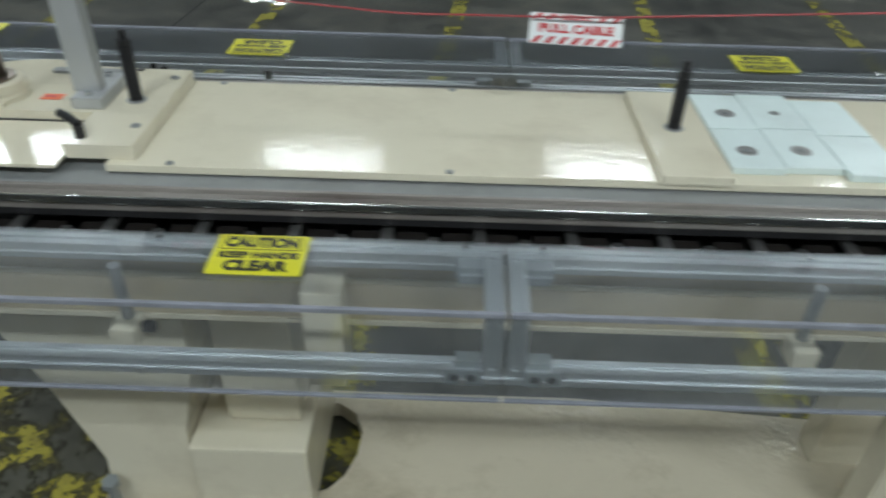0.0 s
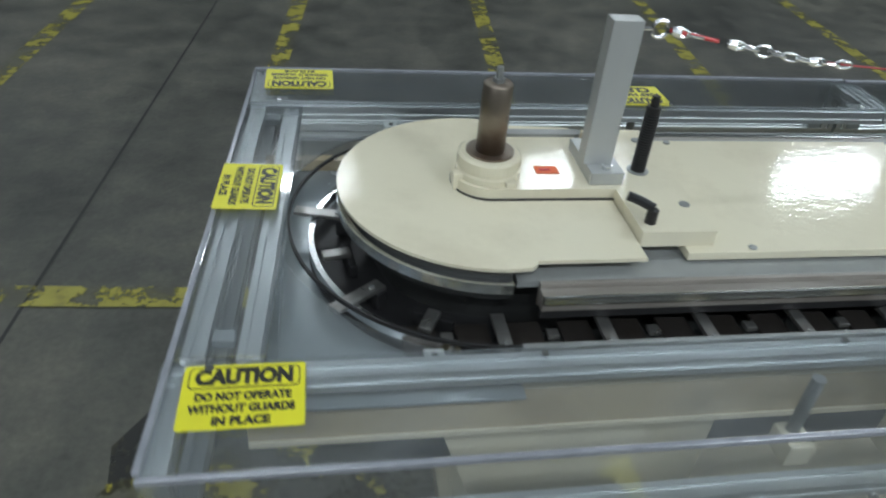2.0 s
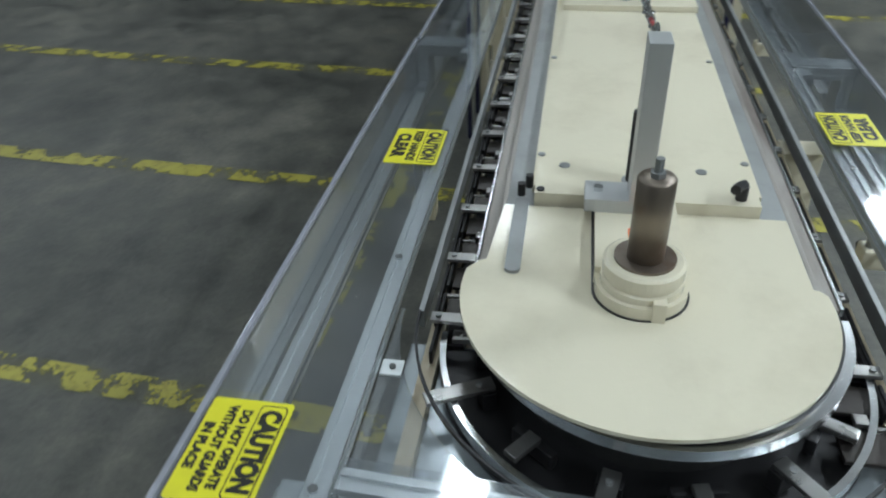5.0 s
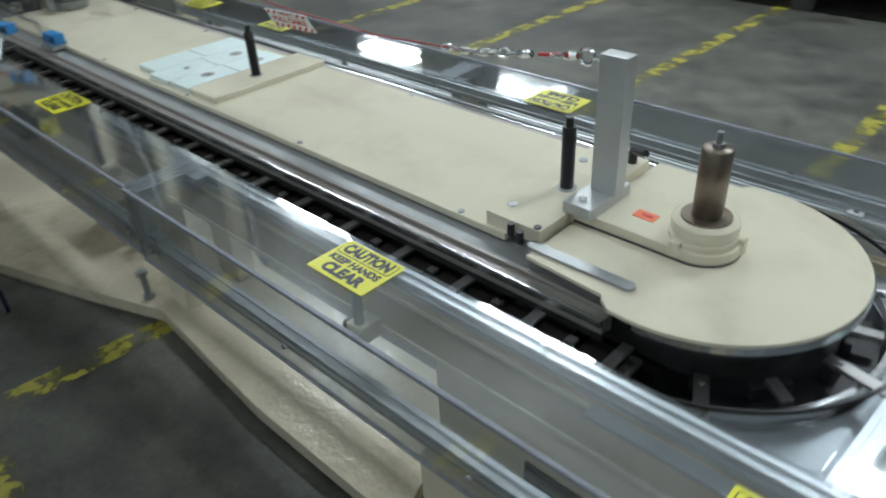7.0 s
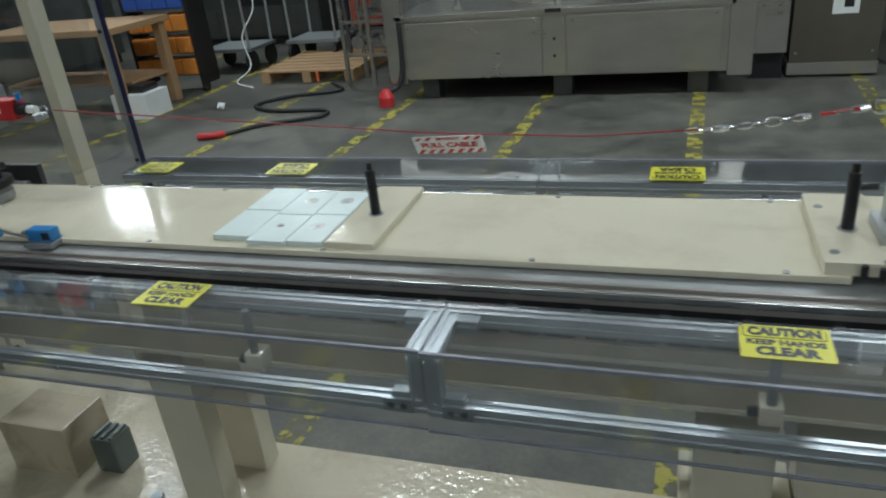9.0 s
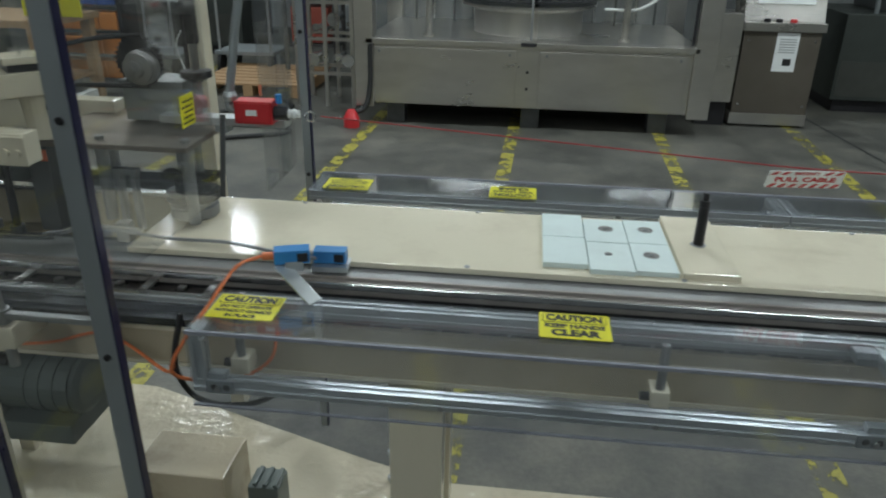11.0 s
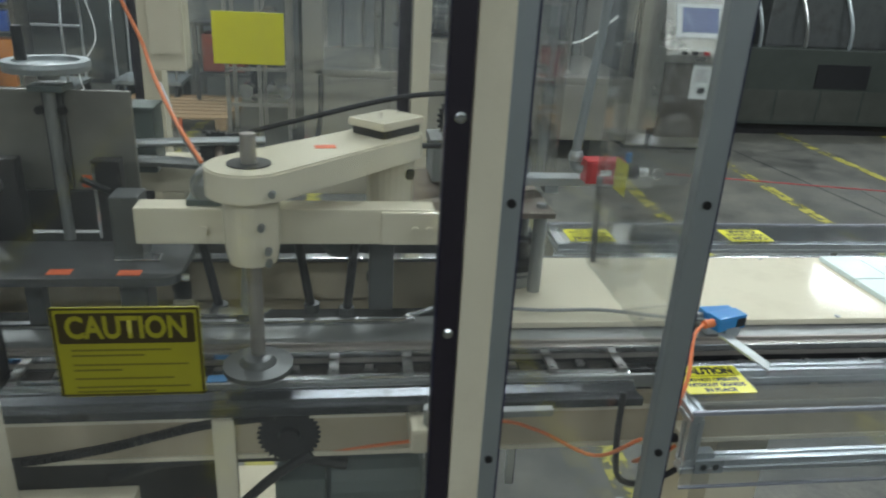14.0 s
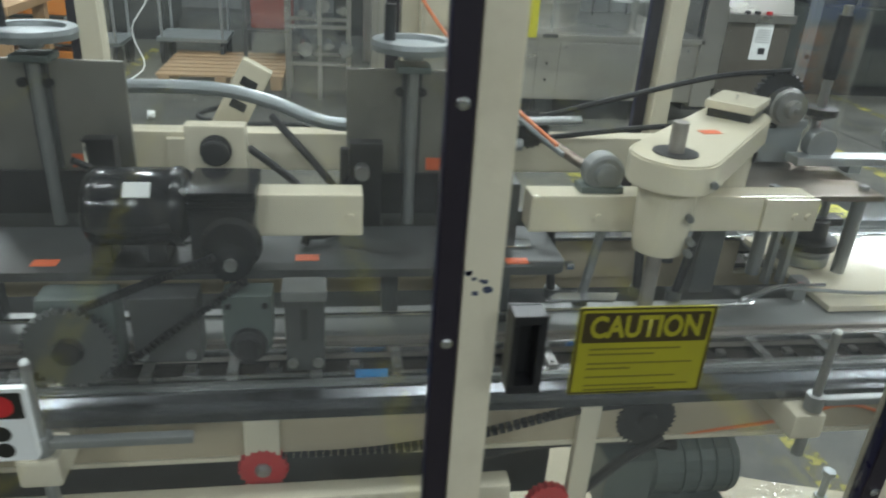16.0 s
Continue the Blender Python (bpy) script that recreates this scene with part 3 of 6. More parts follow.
def acme(x, y, z0, z1, label):
    t = thing("threaded_spindle", x, y, z0, label, "spindle", "threaded spindles")
    prof = [(0, 0.0115)]
    h = 0.004
    while h < z1 - z0 - 0.028:
        prof += [(h, 0.0115), (h + 0.001, 0.0098), (h + 0.0022, 0.0098), (h + 0.0032, 0.0115)]
        h += 0.0042
    prof += [(z1 - z0 - 0.026, 0.0112), (z1 - z0 - 0.016, 0.0112), (z1 - z0 - 0.0155, 0.0065), (z1 - z0, 0.006)]
    part("thread", turned(B(), (x, y, z0), (0, 0, 1), prof, 18), BLACK_STEEL, t)
    part("boss", turned(B(), (x, y, z0 - 0.002), (0, 0, 1), [(0, 0.017), (0.003, 0.017), (0.004, 0.012)], 20), STEEL_GREY, t)


acme(0.388, 0.04, 1.003, 1.128, "black threaded steel spindle standing on the raised plate")
acme(1.324, 0.017, 0.993, 1.113, "black threaded steel spindle standing on the cross plate")

post = thing("cable_post", 0.315, 0.045, 1.003, "grey square post with an eye bolt on a bolted foot", "post")
part("foot", box(B(), 0.295, 0.347, -0.004, 0.11, 1.003, 1.023, 0.002), POST_ALU, post)
part("upright", box(B(), 0.290, 0.335, 0.024, 0.052, 1.023, 1.242, 0.0015), POST_ALU, post)
for yy in (0.01, 0.092):
    part("bolt", cyl(B(), (0.322, yy, 1.023), (0.322, yy, 1.029), 0.007, seg=6), BRIGHT, post)
bm = tube(B(), [(0.352 + 0.013 + 0.012 * math.cos(a), 0.038, 1.228 + 0.012 * math.sin(a)) for a in (math.pi + 2 * math.pi * i / 16 for i in range(17))], 0.003, 6, 2)
cyl(bm, (0.335, 0.038, 1.228), (0.354, 0.038, 1.228), 0.003, seg=8)
part("eye_bolt", bm, BRIGHT, post)

lever = thing("clamp_lever", 0.35, -0.1, 1.003, "black clamping lever on the raised plate", "lever")
bm = cyl(B(), (0.352, -0.105, 1.003), (0.352, -0.105, 1.024), 0.008, seg=14)
part("boss", bm, BLACK_STEEL, lever)
part("grip", tube(B(), [(0.352, -0.105, 1.026), (0.335, -0.095, 1.032), (0.318, -0.087, 1.036)], 0.007, 10), BLACK, lever)
for bx, by in ((0.348, 0.172), (0.36, 0.2), (0.385, 0.19)):
    part("set_screw", cyl(B(), (bx, by, 0.985), (bx, by, 1.005), 0.006, seg=10), BLACK_STEEL, bed)
tagst = thing("warning_tag", 0.24, 0.041, 1.003, "small red warning label stuck to the cream plate", "label")
part("sticker", box(B(), 0.222, 0.258, 0.03, 0.052, 1.003, 1.0042), ORANGE, tagst)
part("print", box(B(), 0.228, 0.246, 0.038, 0.044, 1.0042, 1.0048), RED, tagst)

# carriers on the chain: along both straights and round the end
fl0 = thing("chain_carrier", 0, 0, 0, "steel carrier bar on the conveyor chain", "carrier", "chain carriers")
part("bar", box(B(), -0.009, 0.009, -0.035, 0.036, 0.902, 0.908, 0.001), CARRIER_STEEL, fl0)
part("bar_screw", cyl(B(), (0, 0.026, 0.908), (0, 0.026, 0.911), 0.004, seg=8), STEEL_GREY, fl0)
part("lug", box(B(), 0.064, 0.080, -0.012, 0.004, 0.892, 0.899, 0.002), CARRIER_STEEL, fl0)
part("cover", box(B(), 0.013, 0.058, -0.034, 0.022, 0.886, 0.892, 0.002), LINK_COVER, fl0, "oil-browned link cover")
part("cover", box(B(), 0.084, 0.130, -0.034, 0.022, 0.886, 0.892, 0.002), LINK_COVER, fl0, "oil-browned link cover")
part("link", box(B(), -0.06, 0.06, 0.024, 0.029, 0.878, 0.900, 0.003), BLACK_STEEL, fl0)
part("link", box(B(), 0.011, 0.131, 0.031, 0.036, 0.878, 0.898, 0.003), BLACK_STEEL, fl0)
part("pin", cyl(B(), (0.072, 0.006, 0.884), (0.072, 0.040, 0.884), 0.004, seg=8), CARRIER_STEEL, fl0)
poses = [Matrix.Translation((0.147 + 0.1368 * k, YC + 0.242, 0.012 if k < 16 else 0.032)) for k in range(0, 31)]
poses += [Matrix.Translation((0.129 + 0.1435 * k, YC - 0.235, 0)) @ pose(0, 0, 0, 0, 0, 180) for k in range(0, 30)]
fl0.matrix_basis = poses[0]
for q in poses[1:]:
    copy_thing(fl0, q)


def round_pose(a):
    a = radians(a)
    return Matrix.Translation((CX + 0.235 * math.cos(a), YC + 0.235 * math.sin(a), 0)) @ Matrix.Rotation(a - math.pi / 2, 4, "Z")


fl1 = thing("chain_carrier", 0, 0, 0, "steel carrier bar standing out round the conveyor end", "carrier", "chain carriers")
part("bar", box(B(), -0.010, 0.010, -0.030, 0.056, 0.902, 0.908, 0.001), CARRIER_STEEL, fl1)
part("bar_screw", cyl(B(), (0, -0.012, 0.908), (0, -0.012, 0.911), 0.004, seg=8), STEEL_GREY, fl1)
part("link", box(B(), -0.014, 0.014, -0.030, -0.012, 0.876, 0.902, 0.002), BLACK_STEEL, fl1)
fl2 = thing("chain_lug", 0, 0, 0, "short steel lug between the carrier bars", "carrier", "chain lugs")
part("tongue", box(B(), -0.009, 0.009, -0.030, 0.012, 0.896, 0.904, 0.002), CARRIER_STEEL, fl2)
part("link", box(B(), -0.030, 0.030, -0.034, -0.022, 0.874, 0.896, 0.003), BLACK_STEEL, fl2)
fl1.matrix_basis, fl2.matrix_basis = round_pose(-142), round_pose(-117)
for a in (167, 116):
    copy_thing(fl1, round_pose(a))
for a in (-168, 141, 92):
    copy_thing(fl2, round_pose(a))

# milky plastic pads beside the cross plate
col = [(1.388, 1.474), (1.476, 1.568), (1.570, 1.664)]
for i, (xa, xb) in enumerate(col):
    for j, (ya, yb) in enumerate(((-0.115, 0.022), (0.026, 0.168))):
        off = (0.0, 0.006, -0.014)[i]
        t = thing("plastic_pad", (xa + xb) / 2, (ya + yb) / 2, 0.979, "milky white plastic pad on the deck" + (" with a stained hole" if i < 2 else ""), "pad", "plastic pads")
        part("pad", box(B(), xa, xb, ya + off, yb + off, 0.979, 0.991, 0.002), HDPE, t)
        if i < 2:
            cx, cy = (xa + xb) / 2 + 0.006 * (j - 0.5), (ya + yb) / 2 + off - 0.01
            part("recess", cyl(B(), (cx, cy, 0.990), (cx, cy, 0.9914), 0.017 if (i + j) != 2 else 0.009), STEEL, t, "stained bolt recess")
            part("bolt", cyl(B(), (cx, cy, 0.990), (cx, cy, 0.9925), 0.007, seg=6), STEEL_GREY, t)

# ---------- guards ----------
def caution(cx, cy, z, turn, text, tilt=0.0, label=""):
    """A yellow warning sticker, 127 by 89 mm, lying on a guard."""
    t = thing("caution_sign", cx, cy, z, label, "sign", "caution stickers")
    m = Matrix.Translation((cx, cy, z)) @ pose(0, 0, 0, 0, 0, turn)
    bm = B()
    prism(bm, rounded(-0.0635, 0.0635, -0.0445, 0.0445, 0.004), 0.0, 0.0008, m)
    part("sheet", bm, YELLOW, t)
    part("header", prism(B(), rounded(-0.058, 0.058, 0.010, 0.040, 0.006), 0.0008, 0.0012, m), INK, t)
    part("header_panel", prism(B(), rounded(-0.0565, 0.0565, 0.0115, 0.0385, 0.005), 0.0012, 0.0015, m), YELLOW, t)
    lettering("lettering", "CAUTION", 0.029, INK, t, m @ pose(0, 0.0248, 0.0018), 0.102, bold=0.0019)
    if text == "clear":
        lettering("lettering", "KEEP HANDS", 0.019, INK, t, m @ pose(0, -0.003, 0.0012), 0.108, bold=0.0011)
        lettering("lettering", "CLEAR", 0.029, INK, t, m @ pose(0, -0.027, 0.0012), 0.088, bold=0.0019)
    else:
        for k, (s, w) in enumerate((("DO NOT OPERATE", 0.098), ("WITHOUT GUARDS", 0.108), ("IN PLACE", 0.058))):
            lettering("lettering", s, 0.0145, INK, t, m @ pose(0, -0.002 - 0.0165 * k, 0.0012), w, bold=0.0009)
    return t


P = 0.0254


def guard_section(x0, x1, yi, yo, zt, label, stays):
    """A run of clear guard: a bent acrylic sheet on slotted aluminium rails."""
    s = 1 if yo > yi else -1
    g = thing("guard", (x0 + x1) / 2, (yi + yo) / 2, zt - 0.13, label, "machine guard", "conveyor guards")
    # top sheet, rounded over into the front sheet
    prof = [(yi - s * 0.002, zt)] + [(yo - s * 0.012 + s * 0.012 * math.sin(a), zt - 0.012 + 0.012 * math.cos(a)) for a in (math.pi / 2 * k / 6 for k in range(7))] + [(yo, zt - 0.155)]
    bm = B()
    top = [bm.verts.new((x, y, z)) for x in (x0, x1) for y, z in prof]
    k = len(prof)
    for i in range(k - 1):
        bm.faces.new((top[i], top[i + 1], top[k + i + 1], top[k + i]))
    bmesh.ops.recalc_face_normals(bm, faces=bm.faces)
    bmesh.ops.solidify(bm, geom=bm.faces[:], thickness=0.005)
    sh = part("sheet", bm, CLEAR_TOP, g, "clear scuffed acrylic sheet, milky reflection mixed in as haze")
    sh.visible_shadow = False
    part("sheet_edge", box(B(), x0, x1, *sorted((yo - s * 0.005, yo + s * 0.0015)), zt - 0.006, zt + 0.001, 0.001), SHEET_EDGE, g, "polished edge of the sheet")
    part("sheet_edge", box(B(), x0, x1, *sorted((yo - s * 0.005, yo + s * 0.001)), zt - 0.157, zt - 0.1535), SHEET_EDGE, g)
    zp = zt - 0.006 - P / 2
    part("rail", tslot(B(), (x0, yi + s * (P / 2), zp), (x1, yi + s * (P / 2), zp), P), ALU, g)
    part("rail", tslot(B(), (x0, yo - s * (0.008 + P / 2), zt - 0.118), (x1, yo - s * (0.008 + P / 2), zt - 0.118), P), ALU, g)
    for xx in (x0 + P / 2 + 0.001, x1 - P / 2 - 0.001):
        part("cross_rail", tslot(B(), (xx, yi + s * P, zp), (xx, yo - s * 0.008, zp), P), ALU, g)
        part("upright", tslot(B(), (xx, yo - s * (0.008 + P / 2), zp - P / 2), (xx, yo - s * (0.008 + P / 2), zt - 0.118 + P / 2), P), ALU, g)
        for zz, yy in ((zp, yi + s * P * 1.8), (zt - 0.118 + P * 0.9, yo - s * 0.022)):
            dx = P if xx < (x0 + x1) / 2 else -P
            part("corner_bracket", box(B(), xx + dx * 0.55, xx + dx * 1.9, yy - 0.010, yy + 0.010, zz - 0.012, zz + 0.002, 0.002), ALU_DARK, g)
    for q in (0.04, 0.33, 0.63, 0.96):
        xx = x0 + (x1 - x0) * q
        part("button_screw", cyl(B(), (xx, yi + s * P / 2, zt), (xx, yi + s * P / 2, zt + 0.003), 0.005, seg=10), BRIGHT, g)
        part("button_screw", cyl(B(), (xx, yo, zt - 0.118), (xx, yo + s * 0.003, zt - 0.118), 0.005, seg=10), STEEL_GREY, g)
    for xx in stays:
        part("stay_pin", cyl(B(), (xx, yi + s * 0.055, zt - 0.128), (xx, yi + s * 0.055, zt - 0.018), 0.0085, seg=12), STEEL_GREY, g, "grey steel stay pin")
        part("stay_block", box(B(), xx - 0.018, xx + 0.018, yi + s * 0.055 - 0.030, yi + s * 0.055 + 0.014, zt - 0.145, zt - 0.110, 0.005), CREAM, g, "cream clamp block")
        part("stay_knob", cyl(B(), (xx + 0.018, yi + s * 0.055, zt - 0.128), (xx + 0.034, yi + s * 0.055, zt - 0.128), 0.009, seg=10), BLACK_STEEL, g)
    for xx, dx in ((x0 + P, 1), (x1 - P, -1)):
        ya, yb = sorted((yo - s * 0.0078, yo - s * 0.0056))
        part("bracket_plate", box(B(), *sorted((xx, xx + dx * 0.052)), ya, yb, zt - 0.118 - P / 2, zt - 0.118 + P / 2), ALU_DARK, g, "grey bolted corner plate")
        for q in (0.015, 0.038):
            part("plate_bolt", cyl(B(), (xx + dx * q, yo - s * 0.0056, zt - 0.118), (xx + dx * q, yo - s * 0.0052, zt - 0.118), 0.0065, seg=10), BLACK, g)
        part("top_bracket", box(B(), *sorted((xx, xx + dx * 0.040)), *sorted((yi + s * P, yi + s * (P + 0.024))), zt - 0.026, zt - 0.008, 0.002), ALU_DARK, g)
    return g


ZN, ZS = 0.972, 0.960
XW = -0.245
lab = "clear acrylic guard on slotted aluminium rails along the conveyor"
guard_section(XW + 0.02, 1.058, 0.338, 0.502, ZN, lab, (0.53,))
guard_section(1.062, 2.29, 0.338, 0.497, ZN, lab, (1.445, 2.235))
guard_section(XW - 0.03, 1.018, -0.300, -0.452, ZS, lab, (0.487,))
guard_section(1.022, 2.30, -0.300, -0.452, ZS, lab, (1.449,))
# end guard across the round end
g = thing("guard", XW + 0.05, YC, 0.85, "clear acrylic end guard with doubled aluminium rails", "machine guard", "conveyor guards")
for xx in (XW + P / 2 + 0.006, XW + 0.078):
    part("rail", tslot(B(), (xx, -0.2995, 0.951), (xx, 0.3375, 0.951), P), ALU, g)
part("rail", tslot(B(), (XW + P / 2 + 0.006, -0.43, 0.852), (XW + P / 2 + 0.006, 0.475, 0.852), P), ALU, g)
sh = part("top_sheet", box(B(), XW, XW + 0.098, -0.2985, 0.3365, 0.9655, 0.9705, 0.001), CLEAR_TOP, g)
sh.visible_shadow = False
part("sheet_edge", box(B(), XW - 0.007, XW, -0.450, 0.495, 0.964, 0.9695, 0.001), SHEET_EDGE, g)
sh = part("end_sheet", box(B(), XW - 0.006, XW - 0.001, -0.450, 0.495, 0.812, 0.966, 0.001), CLEAR_TOP, g)
sh.visible_shadow = False
for yy in (-0.26, 0.3):
    part("corner_bracket", box(B(), XW + 0.035, XW + 0.06, yy - 0.01, yy + 0.01, 0.953, 0.964, 0.002), ALU_DARK, g)
g.matrix_basis = Matrix.Translation((XW, YC, 0)) @ Matrix.Rotation(radians(-3), 4, "Z") @ Matrix.Translation((-XW, -YC, 0)) @ g.matrix_basis
# clear tray panels that fill the corners round the end
for sgn in (-1, 1):
    ye = -0.299 if sgn < 0 else 0.337
    a0, a1 = (270, 180) if sgn < 0 else (90, 180)
    cut = arc(CX, YC, 0.31, a0, a1, 18)
    pts = [(cut[0][0], ye)] + cut + [(XW + 0.092, YC), (XW + 0.092, ye)]
    t = thing("corner_shield", 0.0, ye * 0.8, 0.93, "clear acrylic corner shield round the conveyor end", "machine guard", "corner shields")
    bm = prism(B(), [p for i, p in enumerate(pts)], 0.931, 0.935)
    bmesh.ops.recalc_face_normals(bm, faces=bm.faces)
    sh = part("sheet", bm, CLEAR_TOP, t)
    sh.visible_shadow = False
    part("tab", box(B(), 0.015, 0.04, *sorted((ye, ye - sgn * 0.026)), 0.9352, 0.939, 0.001), ALU, t)
    part("tab_screw", cyl(B(), (0.0275, ye - sgn * 0.014, 0.939), (0.0275, ye - sgn * 0.014, 0.9415), 0.004, seg=10), DARK_GREY, t)
# Black half disc stands in for the shade below the carriers.
part("shade_disc", prism(B(), arc(CX, YC, 0.262, 90, 270, 32), 0.868, 0.870), BLACK_STEEL, bed, "flat black half disc painted as shade under the carriers")
part("drip_tray", box(B(), XW + 0.07, 0.15, -0.290, 0.330, 0.860, 0.8635), TRAY, bed, "shiny sheet-metal tray under the round end")

for cx, cy, z, turn, tx, lb in (
        (0.686, -0.346, ZS, 0, "clear", "yellow keep-clear sticker on the clear guard"),
        (-0.185, -0.352, ZS, 0, "guards", "yellow do-not-operate sticker at the guard's corner"),
        (1.74, -0.352, ZS, 0, "clear", "yellow keep-clear sticker on the clear guard"),
        (2.20, -0.352, ZS, 0, "guards", "yellow do-not-operate sticker at the guard's end"),
        (-0.206, 0.05, 0.972, -93, "guards", "yellow do-not-operate sticker on the end guard"),
        (-0.139, 0.446, ZN, 180, "guards", "yellow do-not-operate sticker at the guard's corner"),
        (0.521, 0.392, ZN, 180, "clear", "yellow keep-clear sticker on the clear guard"),
        (1.608, 0.384, ZN, 180, "clear", "yellow keep-clear sticker on the clear guard"),
        (2.212, 0.400, ZN, 180, "guards", "yellow do-not-operate sticker at the guard's end")):
    caution(cx, cy, z + 0.0008, turn, tx, 0, lb)

# ---------- pull cable ----------
cable = thing("pull_cable", 1.3, 0.03, 1.2, "red emergency pull cable with chain links and shackles", "cable")
SAG = [(0.37, 1.228), (0.6, 1.190), (0.85, 1.174), (1.15, 1.178), (1.6, 1.203), (2.19, 1.236)]


def sag(x):
    for (xa, za), (xb, zb) in zip(SAG, SAG[1:]):
        if x <= xb:
            break
    t = (x - xa) / (xb - xa)
    return Vector((x, 0.038 - 0.05 * (x - 0.37) / 1.82, za + (zb - za) * t))


part("wire", tube(B(), [sag(0.63 + (2.17 - 0.63) * i / 14) for i in range(15)], 0.0017, 6, 3), CABLE_RED, cable)
part("wire_end", tube(B(), [sag(0.38), sag(0.42), sag(0.455)], 0.003, 6, 3), RED, cable)
x = 0.385
for k in range(13):
    a, b = sag(x), sag(x + 0.022)
    if k in (2, 3):
        x += 0.022
        continue
    d = (b - a).normalized()
    s = d.cross(Vector((0, 0, 1))).normalized()
    u = s if k % 2 else s.cross(d)
    r = 0.0055 if k not in (6, 7) else 0.008
    pts = [(a + b) / 2 + d * (0.014 * math.cos(t)) + u * (r * math.sin(t)) for t in (2 * math.pi * i / 12 for i in range(13))]
    part("link", tube(B(), pts, 0.0022, 6, 1), BRIGHT, cable)
    if k in (0, 4, 10):
        cyl_b = cyl(B(), a - d * 0.004, a + d * 0.01, 0.006, seg=8)
        part("clip", cyl_b, BRIGHT, cable)
    x += 0.022
psign = thing("cable_sign", 1.13, 0.01, 1.13, "white and red striped sign hanging on the pull cable", "sign")
m = Matrix.Translation((1.135, 0.022, 1.156)) @ pose(0, 0, 0, 62, 2, 0)
part("sheet", prism(B(), rounded(-0.075, 0.075, -0.024, 0.024, 0.003), -0.0008, 0.0008, m), WHITE, psign)
for face, zz, rot in ((1, 0.001, 0), (-1, -0.001, 180)):
    mm = m @ pose(0, 0, 0, 0, rot, 0)
    for k in range(7):
        xa = -0.072 + 0.021 * k
        for ya, yb in ((-0.023, -0.012), (0.014, 0.023)):
            if yb > 0 and 1 < k < 5:
                continue
            sh = 0.01
            part("stripe", prism(B(), [(xa, ya), (xa + 0.010, ya), (xa + 0.010 + sh, yb), (xa + sh, yb)], 0.001, 0.0016, mm), RED, psign)
    lettering("lettering", "EMERGENCY", 0.011, RED, psign, mm @ pose(0, 0.018, 0.0016), 0.05, bold=0.0004)
    lettering("lettering", "PULL CABLE", 0.018, RED, psign, mm @ pose(0, 0.0, 0.0016), 0.12, bold=0.0009)

# ---------- machine head: enclosure ----------
def guard_post(x, y, side, label):
    """A cream square post with a black rubber-edged door strip and a bolted face."""
    t = thing("guard_post", x, y, 0.05, label, "post", "enclosure posts")
    part("post", box(B(), x - 0.047, x, y - 0.06 if side > 0 else y, y if side > 0 else y + 0.06, 0.058, 2.25, 0.003), CREAM, t)
    ya, yb = (y - 0.02, y + 0.004) if side > 0 else (y - 0.004, y + 0.02)
    part("door_strip", box(B(), x + 0.002, x + 0.032, ya, yb, 0.12, 2.2, 0.002), DOOR_STRIP, t, "black door edge strip")
    part("edge_film", box(B(), x + 0.032, x + 0.0335, ya + 0.004, yb - 0.004, 0.12, 2.2), BLUE_FILM, t, "blue protective film edge")
    yy = y + 0.004 * side
    for z in (0.62, 0.885, 1.175, 1.47, 1.77, 2.05):
        part("bolt", turned(B(), (x + 0.016, yy, z), (0, side, 0), [(0, 0.0075), (0.003, 0.0075), (0.005, 0.004)], 12), BRIGHT, t)
    return t


def grey_frame(x, y, label, w=0.027):
    t = thing("window_frame", x, y, 0.5, label, "frame", "enclosure frames")
    part("bar", box(B(), x - w, x, y - 0.022, y, 0.06, 2.2, 0.002), ALU_DARK, t)
    part("edge_film", box(B(), x - w - 0.003, x - w, y - 0.020, y - 0.002, 0.06, 2.2), BLUE_FILM, t, "blue protective film edge")
    for z in (0.96, 1.36, 1.76):
        part("bolt", cyl(B(), (x - w / 2, y, z), (x - w / 2, y + 0.004, z), 0.006, seg=10), BLACK_STEEL, t)
    return t


def window(x0, x1, y, z0, z1, label):
    t = thing("window_panel", (x0 + x1) / 2, y, z0, label, "window panel", "enclosure windows")
    sh = part("pane", box(B(), x0, x1, y - 0.003, y + 0.003, z0, z1), WINDOW, t)
    sh.visible_shadow = False
    return t


YF, YB = 0.578, -0.55
pl = "cream-painted enclosure post with a black door strip and bolts"
for x in (2.708, 3.387, 4.13):
    guard_post(x, YF, 1, pl)
for x in (2.69, 3.37, 4.11):
    guard_post(x, YB, -1, pl)
mark = thing("paint_chip", 3.365, YF, 1.25, "patch of chipped paint showing dark undercoat on the post", "paint damage")
rc = random.Random(3)
for k in range(7):
    cx_, cz_, r_ = 3.368 + rc.uniform(-0.014, 0.014), 1.255 + rc.uniform(-0.016, 0.016), rc.uniform(0.003, 0.007)
    pts = [(cx_ + r_ * rc.uniform(0.5, 1.2) * math.cos(a), cz_ + r_ * rc.uniform(0.4, 1.0) * math.sin(a)) for a in (2 * math.pi * i / 8 for i in range(8))]
    part("chip", prism(B(), pts, YF, YF + 0.0006, Matrix(((1, 0, 0, 0), (0, 0, 1, 0), (0, 1, 0, 0), (0, 0, 0, 1)))), CHIP, mark)
gl = "dull aluminium edge bar of a clear enclosure window"
grey_frame(2.664, YF, gl)
grey_frame(2.402, YF, gl, 0.034)
grey_frame(2.345, -0.42, gl, 0.022)
wl = "clear acrylic enclosure window with faint patchy haze"
window(2.37, 2.66, YF - 0.012, 0.30, 2.2, wl)
window(2.742, 3.34, YF - 0.012, 0.45, 2.2, wl)
